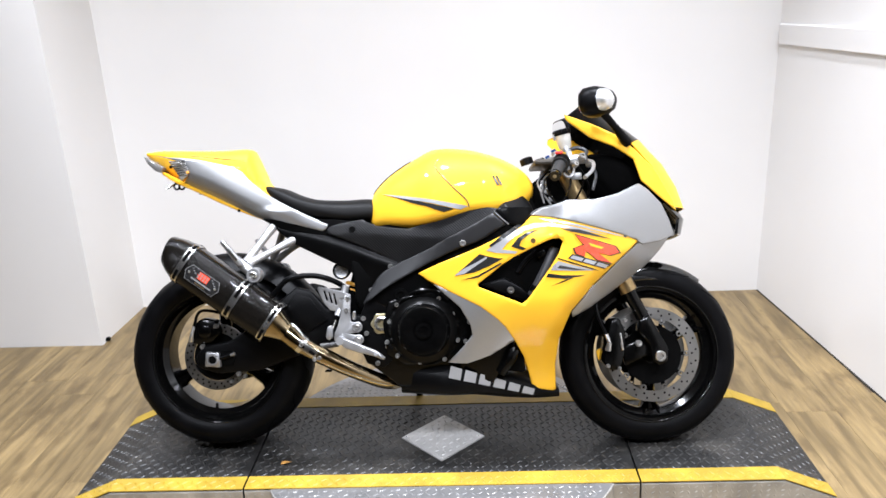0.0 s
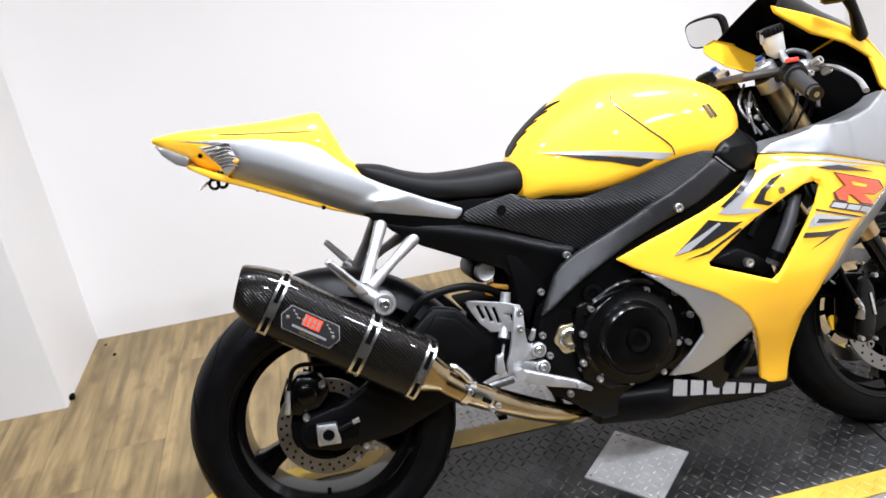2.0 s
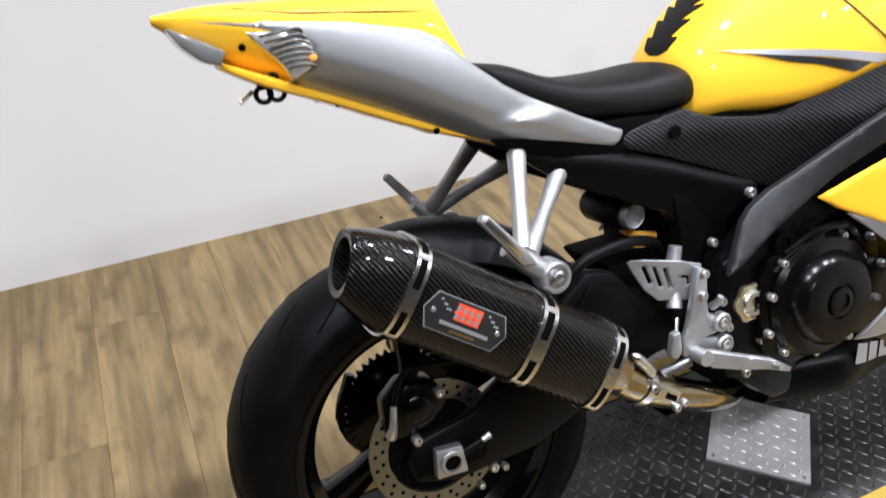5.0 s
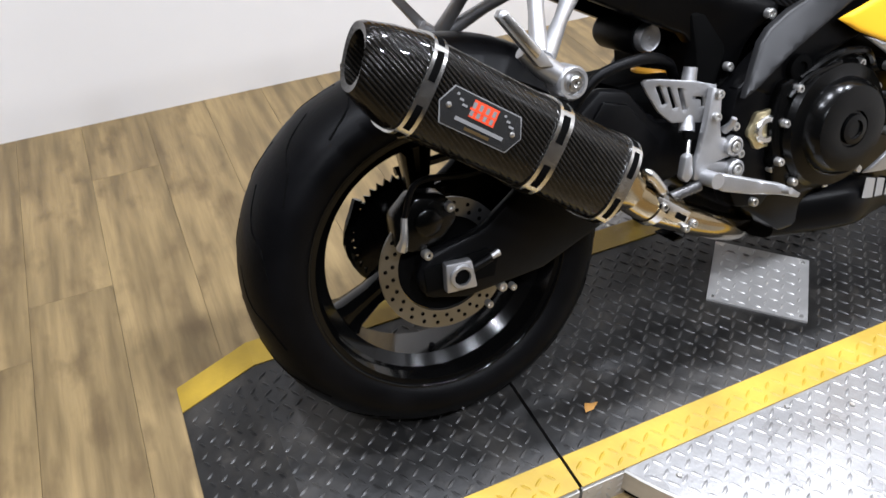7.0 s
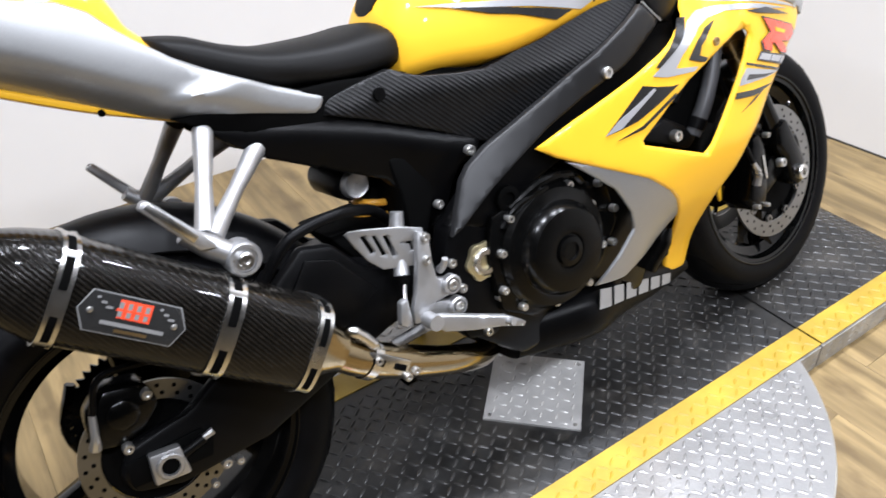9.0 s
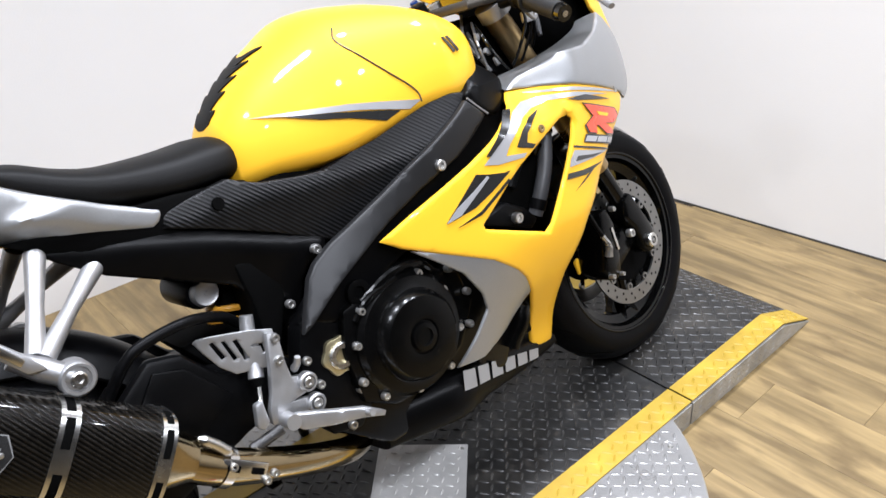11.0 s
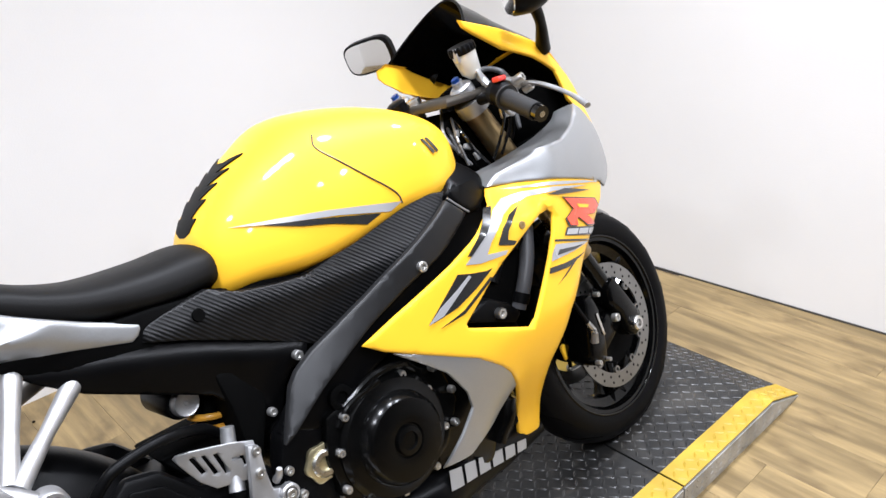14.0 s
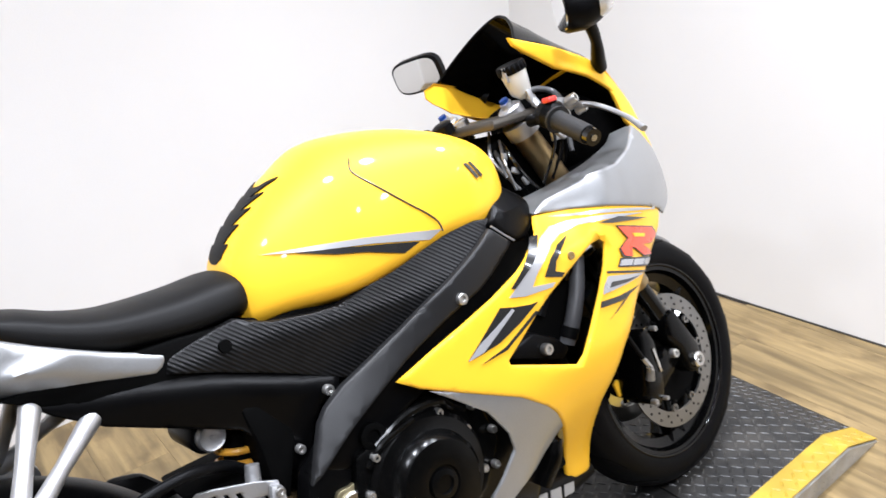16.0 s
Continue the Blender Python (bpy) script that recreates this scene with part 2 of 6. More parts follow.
M_RED_PLASTIC = material("red_plastic", (0.70, 0.04, 0.03), rough=0.35, vary=0.05)
M_HOSE = material("grey_rubber_hose", (0.06, 0.06, 0.063), rough=0.4, vary=0.15, scale=20)
M_LEAF = material("dry_leaf", (0.55, 0.27, 0.06), rough=0.7, vary=0.3, scale=60)


# ---- mesh helpers ----
def part(name, bm, mat, parent=None, label="", angle=38):
    bmesh.ops.recalc_face_normals(bm, faces=bm.faces)
    me = bpy.data.meshes.new(name)
    bm.to_mesh(me)
    bm.free()
    me.materials.append(mat)
    me.shade_smooth()
    me.set_sharp_from_angle(angle=radians(angle))
    ob = new(name, me)
    ob.parent = parent
    if label:
        tagged(ob, label)
    return ob


def box(center, size, bevel=0.0, m=None):
    bm = bmesh.new()
    bmesh.ops.create_cube(bm, size=1.0)
    for v in bm.verts:
        v.co = Vector((v.co.x * size[0], v.co.y * size[1], v.co.z * size[2]))
    if bevel:
        bmesh.ops.bevel(bm, geom=bm.edges[:], offset=bevel, segments=2, affect="EDGES", profile=0.5)
    if m:
        bm.transform(m)
    bmesh.ops.translate(bm, verts=bm.verts, vec=center)
    return bm


def join(*bms):
    out = bms[0]
    for other in bms[1:]:
        me = bpy.data.meshes.new("joined")
        other.to_mesh(me)
        other.free()
        out.from_mesh(me)
        bpy.data.meshes.remove(me)
    return out


def prism(outline, y0, y1, bevel=0.0, seg=2):
    """A plate: an outline in x and z, from y0 to y1."""
    bm = bmesh.new()
    a = [bm.verts.new((x, y0, z)) for x, z in outline]
    b = [bm.verts.new((x, y1, z)) for x, z in outline]
    bm.faces.new(a)
    bm.faces.new(b[::-1])
    n = len(a)
    for i in range(n):
        bm.faces.new((a[i], b[i], b[(i + 1) % n], a[(i + 1) % n]))
    bmesh.ops.recalc_face_normals(bm, faces=bm.faces)
    if bevel:
        bmesh.ops.bevel(bm, geom=bm.edges[:], offset=bevel, segments=seg, affect="EDGES", profile=0.5, clamp_overlap=True)
    bmesh.ops.triangulate(bm, faces=[f for f in bm.faces if len(f.verts) > 4])
    return bm


def smooth_line(pts, steps=8, closed=False):
    """A Catmull-Rom curve through points."""
    pts = [Vector(p) for p in pts]
    n, out = len(pts), []
    last = n if closed else n - 1
    for i in range(last):
        p1, p2 = pts[i], pts[(i + 1) % n]
        p0 = pts[i - 1] if (i or closed) else p1 * 2 - p2
        p3 = pts[(i + 2) % n] if (i + 2 < n or closed) else p2 * 2 - p1
        for k in range(steps):
            t = k / steps
            out.append(0.5 * (2 * p1 + (p2 - p0) * t + (2 * p0 - 5 * p1 + 4 * p2 - p3) * t * t + (3 * p1 - p0 - 3 * p2 + p3) * t ** 3))
    if not closed:
        out.append(pts[-1])
    return out


def rings_mesh(rings, cap=True, closed_ring=True):
    bm = bmesh.new()
    rows = [[bm.verts.new(p) for p in r] for r in rings]
    n = len(rows[0])
    for a, b in zip(rows, rows[1:]):
        for i in range(n if closed_ring else n - 1):
            j = (i + 1) % n
            bm.faces.new((a[i], a[j], b[j], b[i]))
    if cap and closed_ring:
        bm.faces.new(rows[0][::-1])
        bm.faces.new(rows[-1])
    return bm


def tube(pts, radius, seg=12, steps=8, flat=(1, 1)):
    """A round bar along a curve; radius is one number or one for each point."""
    line = smooth_line(pts, steps)
    k = len(pts)
    radii = radius if isinstance(radius, (list, tuple)) else [radius] * k
    up = Vector((0.13, 0.31, 0.94)).normalized()
    rings = []
    for i, p in enumerate(line):
        d = (line[min(i + 1, len(line) - 1)] - line[max(i - 1, 0)]).normalized()
        s = d.cross(up).normalized()
        u = s.cross(d)
        f = min(i / steps, k - 1.0001)
        r = radii[int(f)] * (1 - f % 1) + radii[min(int(f) + 1, k - 1)] * (f % 1)
        rings.append([p + (s * math.cos(q) * flat[0] + u * math.sin(q) * flat[1]) * r for q in (2 * math.pi * j / seg for j in range(seg))])
    return rings_mesh(rings)


def lathe(profile, center=(0, 0, 0), axis=(0, 1, 0), seg=48, closed=False):
    """Turns a profile of (radius, way along the axis) round the axis."""
    ax = Vector(axis).normalized()
    side = ax.cross(Vector((0, 0, 1)) if abs(ax.z) < 0.9 else Vector((1, 0, 0))).normalized()
    up = side.cross(ax)
    bm = bmesh.new()
    rows = []
    for r, h in profile:
        if r < 1e-6:
            rows.append([bm.verts.new(Vector(center) + ax * h)])
        else:
            rows.append([bm.verts.new(Vector(center) + ax * h + (side * math.cos(2 * math.pi * k / seg) + up * math.sin(2 * math.pi * k / seg)) * r) for k in range(seg)])
    pairs = list(zip(rows, rows[1:])) + ([(rows[-1], rows[0])] if closed else [])
    for a, b in pairs:
        for k in range(seg):
            j = (k + 1) % seg
            f = [a[k % len(a)], a[j % len(a)], b[j % len(b)], b[k % len(b)]]
            f = list(dict.fromkeys(f))
            if len(f) > 2:
                bm.faces.new(f)
    return bm


def bolt(center, r=0.008, h=0.006, axis=(0, -1, 0)):
    """A socket-head bolt: a chamfered head with a sunk hole."""
    return lathe([(0.0, -h), (r, -h), (r, h * 0.7), (r * 0.85, h), (r * 0.5, h), (r * 0.45, h * 0.2), (0.0, h * 0.2)], center, axis, 14)


def edge_distance(p, loops):
    best = 1e9
    for lp in loops:
        for i in range(len(lp)):
            a, b = lp[i - 1], lp[i]
            ab = b - a
            t = max(0.0, min(1.0, (p - a).dot(ab) / max(ab.length_squared, 1e-12)))
            best = min(best, (p - a - ab * t).length)
    return best


def resample(loop, step):
    out = []
    for i in range(len(loop)):
        a, b = Vector(loop[i - 1]), Vector(loop[i])
        k = max(1, int((b - a).length / step))
        out += [a + (b - a) * (j / k) for j in range(k)]
    return out


def panel(outline, depth, thick=0.004, holes=(), step=0.014, roll=0.008, curve=0, side=-1):
    """A moulded shell: an outline in x and z laid on the surface y = side * depth(x, z), with rolled edges and a thickness."""
    from mathutils.geometry import delaunay_2d_cdt
    loops = []
    for lp in (outline, *holes):
        lp = [Vector(p) for p in lp]
        if curve:
            lp = [Vector((q.x, q.y)) for q in smooth_line([(p.x, p.y, 0) for p in lp], curve, True)]
        loops.append(resample(lp, step))
    verts, edges = [], []
    for lp in loops:
        s = len(verts)
        verts += lp
        edges += [(s + i, s + (i + 1) % len(lp)) for i in range(len(lp))]
    xs, zs = [v.x for v in loops[0]], [v.y for v in loops[0]]

    def inside(p):
        hit = False
        for lp in loops:
            for i in range(len(lp)):
                a, b = lp[i - 1], lp[i]
                if (a.y > p.y) != (b.y > p.y) and p.x < (b.x - a.x) * (p.y - a.y) / (b.y - a.y) + a.x:
                    hit = not hit
        return hit

    if roll:
        for lp in loops:
            m = len(lp)
            for i in range(m):
                t = ((lp[i] - lp[i - 1]).normalized() + (lp[(i + 1) % m] - lp[i]).normalized())
                if t.length < 0.3:
                    continue
                t.normalize()
                for sgn in (1, -1):
                    for d in (0.25, 0.6, 1.0):
                        p = lp[i] + Vector((-t.y, t.x)) * sgn * d * roll
                        if inside(p) and edge_distance(p, loops) > d * roll * 0.9:
                            verts.append(p)
    nx, nz = int((max(xs) - min(xs)) / step) + 1, int((max(zs) - min(zs)) / step) + 1
    for i in range(nx):
        for k in range(nz):
            p = Vector((min(xs) + (i + 0.5 * (k % 2)) * step, min(zs) + k * step))
            if inside(p) and edge_distance(p, loops) > max(step * 0.5, roll * 1.3):
                verts.append(p)
    pv, _, pf, *_ = delaunay_2d_cdt(verts, edges, [], 2 if holes else 1, 1e-6)
    keep = []
    for f in pf:
        c = (pv[f[0]] + pv[f[1]] + pv[f[2]]) / 3
        if inside(c):
            keep.append(f)
    bm = bmesh.new()
    tops, lows = [], []
    for p in pv:
        d = edge_distance(p, loops)
        sink = 0.6 * roll * (1 - math.sqrt(max(0, 1 - (1 - min(d, roll) / roll) ** 2))) if roll else 0
        y = depth(p.x, p.y) - sink
        tops.append(bm.verts.new((p.x, side * y, p.y)))
        lows.append(bm.verts.new((p.x, side * (y - thick), p.y)))
    count = {}
    for f in keep:
        for a, b in ((f[0], f[1]), (f[1], f[2]), (f[2], f[0])):
            count[(a, b)] = count.get((a, b), 0) + 1
    for f in keep:
        bm.faces.new([tops[i] for i in f])
        bm.faces.new([lows[i] for i in reversed(f)])
    for a, b in count:
        if (b, a) not in count:
            bm.faces.new((tops[b], tops[a], lows[a], lows[b]))
    loose = [v for v in bm.verts if not v.link_faces]
    bmesh.ops.delete(bm, geom=loose, context="VERTS")
    return bm


def hull(stations, seg=28, steps=5, cap=True):
    """A body along x: stations of (x, middle z, half width, height above, height below, squareness)."""
    line = []
    for i in range(len(stations) - 1):
        a0 = stations[max(i - 1, 0)]
        a1, a2 = stations[i], stations[i + 1]
        a3 = stations[min(i + 2, len(stations) - 1)]
        for k in range(steps):
            t = k / steps
            line.append([0.5 * (2 * q1 + (q2 - q0) * t + (2 * q0 - 5 * q1 + 4 * q2 - q3) * t * t + (3 * q1 - q0 - 3 * q2 + q3) * t ** 3) for q0, q1, q2, q3 in zip(a0, a1, a2, a3)])
    line.append(list(stations[-1]))
    rings = []
    for x, z, w, up, dn, sq in line:
        e = 2 / sq
        ring = []
        for k in range(seg):
            q = 2 * math.pi * k / seg
            c, s = math.cos(q), math.sin(q)
            ring.append((x, w * math.copysign(abs(c) ** e, c), z + (up if s > 0 else dn) * math.copysign(abs(s) ** e, s)))
        rings.append(ring)
    return rings_mesh(rings, cap)


def table(pairs):
    """Smooth (monotone cubic) interpolation in a list of (x, y)."""
    xs, ys = zip(*pairs)
    slopes = [(ys[min(i + 1, len(xs) - 1)] - ys[max(i - 1, 0)]) / (xs[min(i + 1, len(xs) - 1)] - xs[max(i - 1, 0)]) for i in range(len(xs))]

    def value(x):
        if x <= xs[0]:
            return ys[0]
        for i in range(len(xs) - 1):
            if x <= xs[i + 1]:
                h = xs[i + 1] - xs[i]
                t = (x - xs[i]) / h
                return ((1 + 2 * t) * ys[i] + t * h * slopes[i]) * (1 - t) ** 2 + ((3 - 2 * t) * ys[i + 1] + (t - 1) * h * slopes[i + 1]) * t * t
        return ys[-1]
    return value


# ---- room ----
def wall(name, a, b, z0, z1, thick, label, mat=None):
    """An upright wall whose seen face runs from a to b; its thickness lies to the left of that way."""
    a, b = Vector((*a, 0)), Vector((*b, 0))
    d = (b - a).normalized()
    nrm = Vector((-d.y, d.x, 0))
    bm = bmesh.new()
    low = [bm.verts.new((*p.xy, z0)) for p in (a, b, b + nrm * thick, a + nrm * thick)]
    top = [bm.verts.new((*v.co.xy, z1)) for v in low]
    bm.faces.new(low[::-1])
    bm.faces.new(top)
    for i in range(4):
        bm.faces.new((low[i], low[(i + 1) % 4], top[(i + 1) % 4], top[i]))
    return tagged(part(name, bm, mat or M_WALL, None, label, angle=20), kind="structure", category="wall")


BACK_Y = 3.855
RW_A, RW_B = (1.545, BACK_Y), (2.325, -7.0)
wall("wall_north", (-1.65, BACK_Y), (1.72, BACK_Y), FLOOR_Z - 0.05, CEIL_Z, 0.15, "white painted wall behind the display stand")
wall("wall_east", RW_A, RW_B, FLOOR_Z - 0.05, CEIL_Z, 0.15, "white painted side wall slightly out of square")
wall("wall_column_side", (-1.605, 3.40), (-1.585, BACK_Y + 0.15), FLOOR_Z - 0.05, CEIL_Z, 0.10, "white painted return of the projecting wall")
wall("wall_column_front", (-4.2, 3.45), (-1.605, 3.40), FLOOR_Z - 0.05, CEIL_Z, 0.12, "white painted projecting wall face")
# Unseen walls and ceiling, added to close the room and deepen the blacks.
wall("wall_west", (-4.0, -7.0), (-4.0, 3.44), FLOOR_Z - 0.05, CEIL_Z, 0.15, "unseen room wall, darkened to cut fill light and reflections", M_ROOM)
wall("wall_south", (2.33, -7.0), (-4.15, -7.0), FLOOR_Z - 0.05, CEIL_Z, 0.15, "unseen room wall, darkened to cut fill light and reflections", M_ROOM)
tagged(part("ceiling", box((-1.0, -1.6, CEIL_Z + 0.05), (6.9, 11.4, 0.1)), M_CEIL, None, "unseen flat ceiling, darkened to cut bounced light"), kind="structure", category="ceiling")

floor_ob = tagged(part("floor", box((-1.0, -1.6, FLOOR_Z - 0.035), (6.8, 11.3, 0.06)), M_JOINT, None,
                       "oak-look vinyl plank floor running towards the wall"), kind="structure", category="floor")

# ---- display stand ----
SX, SY = 0.012, 2.452
FRONT_Y, REAR_Y = 2.180, 2.732
SEAM_L, SEAM_R = -0.597, 0.617
KNEE_L, KNEE_R, TIP_L, TIP_R = -1.02, 1.046, -1.168, 1.205
STRIP = 0.064
WING_R = 0.589


def deck_z(x):
    """Height of the deck: flat, and falling to the floor at both ends."""
    if x > KNEE_R:
        return (FLOOR_Z + 0.006) * (x - KNEE_R) / (TIP_R - KNEE_R)
    if x < KNEE_L:
        return (FLOOR_Z + 0.006) * (KNEE_L - x) / (KNEE_L - TIP_L)
    return 0.0


def deck(xs, y0, y1, thick, lift=0.0):
    """A strip of deck along x that follows deck_z, down to the floor or of the given thickness."""
    rings = []
    for x in xs:
        z = deck_z(x) + lift
        low = FLOOR_Z if thick is None else z - thick
        rings.append([(x, y0, z), (x, y1, z), (x, y1, low), (x, y0, low)])
    bm = rings_mesh(rings)
    return bm


def treads(spots, size=0.0120, wide=0.0031, high=0.0021):
    """Raised lens-shaped lugs, laid crosswise by turns, joined in one mesh."""
    verts, faces = [], []
    for x, y, z, flip in spots:
        c, s = (0.82, 0.57) if flip else (-0.57, 0.82)
        k = len(verts)
        for a, b, h in ((-1, 0, 0), (-0.45, -1, 0), (0.45, -1, 0), (1, 0, 0), (0.45, 1, 0), (-0.45, 1, 0), (-0.4, 0, 1), (0.4, 0, 1)):
            u, v = a * size, b * wide
            verts.append((x + u * c - v * s, y + u * s + v * c, z + h * high))
        faces += [(k, k + 1, k + 6), (k + 1, k + 2, k + 7, k + 6), (k + 2, k + 3, k + 7), (k + 3, k + 4, k + 7), (k + 4, k + 5, k + 6, k + 7), (k + 5, k, k + 6)]
    me = bpy.data.meshes.new("tread")
    me.from_pydata(verts, [], faces)
    bm = bmesh.new()
    bm.from_mesh(me)
    return bm


def tread_spots(x0, x1, y0, y1, test=lambda x, y: True, pitch=0.0225, lift=0.0):
    out = []
    for i in range(int((x1 - x0) / pitch)):
        for k in range(int((y1 - y0) / pitch)):
            x, y = x0 + (i + 0.5) * pitch, y0 + (k + 0.5) * pitch
            if test(x, y):
                out.append((x, y, deck_z(x) + lift, (i + k) % 2))
    return out


def in_plate(x, y, m=0.0):
    return abs(x - SX) + abs(y - 2.446) < 0.139 + m


stand = new("display_turntable")
tagged(stand, "low motorcycle turntable of black tread plate with yellow edge stripes", "turntable")
sections = ((np.array([TIP_L, KNEE_L, SEAM_L - 0.003]), "ramp_section", "black tread-plate ramp with yellow stripes"),
            (np.array([SEAM_L + 0.003, SEAM_R - 0.003]), "centre_section", "black tread-plate turning deck"),
            (np.array([SEAM_R + 0.003, KNEE_R, TIP_R]), "ramp_section", "black tread-plate ramp with yellow stripes"))
for xs, nm, lab in sections:
    sec = part(nm, deck(xs, FRONT_Y + 0.004, REAR_Y - 0.004, None), M_MAT, stand, lab, angle=15)
    a, b = float(xs[0]), float(xs[-1])
    part("yellow_stripe", deck(xs, FRONT_Y, FRONT_Y + STRIP, 0.003, 0.0025), M_SAFETY, sec, "worn yellow edge stripe", angle=15)
    part("yellow_stripe", deck(xs, REAR_Y - STRIP, REAR_Y, 0.003, 0.0025), M_SAFETY, sec, "worn yellow edge stripe", angle=15)
    part("side_plate", deck(xs, FRONT_Y - 0.003, FRONT_Y + 0.004, None, -0.006), M_ALU_DULL, sec, "bare tread-plate side", angle=15)
    part("side_plate", deck(xs, REAR_Y - 0.004, REAR_Y + 0.003, None, -0.006), M_ALU_DULL, sec, "bare tread-plate side", angle=15)
    lug = part("tread", treads(tread_spots(a + 0.01, b - 0.01, FRONT_Y + STRIP, REAR_Y - STRIP, lambda x, y: not in_plate(x, y, 0.012))), M_LUG, sec, angle=60)
    tagged(lug, kind="stuff")
    lug = part("tread", treads(tread_spots(a + 0.005, b - 0.005, FRONT_Y + 0.003, FRONT_Y + STRIP, lift=0.0025)), M_SAFETY, sec, angle=60)
    tagged(lug, kind="stuff")
    steps = [(x, z, 0.0, k % 2) for k, x in enumerate(np.arange(a + 0.012, b - 0.012, 0.0215)) for z in (-0.054, -0.036, -0.018) if z < deck_z(x) - 0.014]
    side_lug = treads(steps, 0.0075, 0.0022, 0.0016)
    side_lug.transform(Matrix(((1, 0, 0, 0), (0, 0, -1, FRONT_Y - 0.003), (0, 1, 0, 0), (0, 0, 0, 1))))
    tagged(part("tread", side_lug, M_ALU_DULL, sec, angle=60), kind="stuff")
plate = bmesh.new()
bmesh.ops.create_cube(plate, size=1.0)
plate.transform(pose(SX, 2.446, 0.003, 0, 0, 45) @ Matrix.Diagonal((0.1966, 0.1966, 0.005, 1)))
inset = part("inset_plate", plate, M_PLATE, stand, "bare aluminium tread-plate square", angle=15)
lug = part("tread", treads(tread_spots(SX - 0.14, SX + 0.14, 2.446 - 0.14, 2.446 + 0.14, lambda x, y: in_plate(x, y, -0.010), lift=0.0055), size=0.0095, wide=0.0024, high=0.0020), M_PLATE, inset, angle=60)
tagged(lug, kind="stuff")
for dx, dy in ((-0.122, 0), (0.122, 0), (0, 0.122), (0, -0.122)):
    part("screw", lathe([(0, 0.0075), (0.003, 0.0075), (0.0045, 0.0055)], (SX + dx, 2.446 + dy, 0), (0, 0, 1), 10), M_BOLT, inset)
for sgn, edge in ((-1, FRONT_Y - 0.0003), (1, REAR_Y + 0.0003)):
    q0 = math.asin((abs(edge - SY)) / WING_R)
    arc = [q0 + (math.pi - 2 * q0) * k / 40 for k in range(41)]
    top = [(SX + WING_R * math.cos(q), SY + sgn * WING_R * math.sin(q)) for q in arc]
    def slab(scale, z0, z1):
        pts = [(SX + (x - SX) * scale, SY + (y - SY) * scale if 0 < k < 40 else y) for k, (x, y) in enumerate(top)]
        return rings_mesh([[(x, y, z0) for x, y in pts], [(x, y, z1) for x, y in pts]])
    wing = part("round_wing", slab(1.0, -0.048, -0.001), M_ALU, stand, "half-round bare aluminium tread-plate wing", angle=30)
    # Black strip, slightly inset, from the floor up to the wing slab.
    part("under_wing_strip", slab(0.99, FLOOR_Z, -0.048), M_DARK, wing, "black gap strip under the wing", angle=30)
    part("rim_band", rings_mesh([[(SX + (x - SX) * s, SY + (y - SY) * s, z) for s, z in ((1.0, -0.05), (1.0, -0.0015), (1.006, -0.004), (1.006, -0.05))] for x, y in top]), M_ALU_DULL, wing, "dull aluminium rim band", angle=30)
    ys = sorted((edge, SY + sgn * WING_R))
    lug = part("tread", treads(tread_spots(SX - WING_R, SX + WING_R, ys[0], ys[1], lambda x, y: (x - SX) ** 2 + (y - SY) ** 2 < (WING_R - 0.012) ** 2, lift=-0.001), high=0.002), M_ALU, wing, angle=60)
    tagged(lug, kind="stuff")
    for q in (0.62, 1.05, 1.57, 2.09, 2.52):
        part("screw", lathe([(0, 0.0015), (0.004, 0.0015), (0.006, -0.001)], (SX + 0.55 * math.cos(q), SY + sgn * 0.55 * math.sin(q), 0), (0, 0, 1), 10), M_BOLT, wing)
    for q in (1.0, 1.35, 1.79, 2.14):
        part("screw", lathe([(0, 0.0015), (0.004, 0.0015), (0.006, -0.001)], (SX + 0.34 * math.cos(q), SY + sgn * 0.34 * math.sin(q), 0), (0, 0, 1), 10), M_BOLT, wing)

# ---- motorcycle ----
LEAN = 17.5
bike = new("motorcycle")
bike.matrix_basis = Matrix.Translation((-0.008, 0.011, 0.0145)) @ Matrix.Scale(0.99, 4) @ pose(-0.001, 2.460, 0.004, -LEAN, 0, 0)
tagged(bike, "yellow and silver sport motorcycle leaning on its side stand", "motorcycle")
RX, RZ, RR = -0.714, 0.293, 0.307
FX, FZ, FR = 0.709, 0.275, 0.2915
STEER = Matrix.Translation((0.62, 0, 0.554)) @ pose(0, 0, 0, -3.4, 0, 4.0) @ Matrix.Translation((-0.62, 0, -0.57))


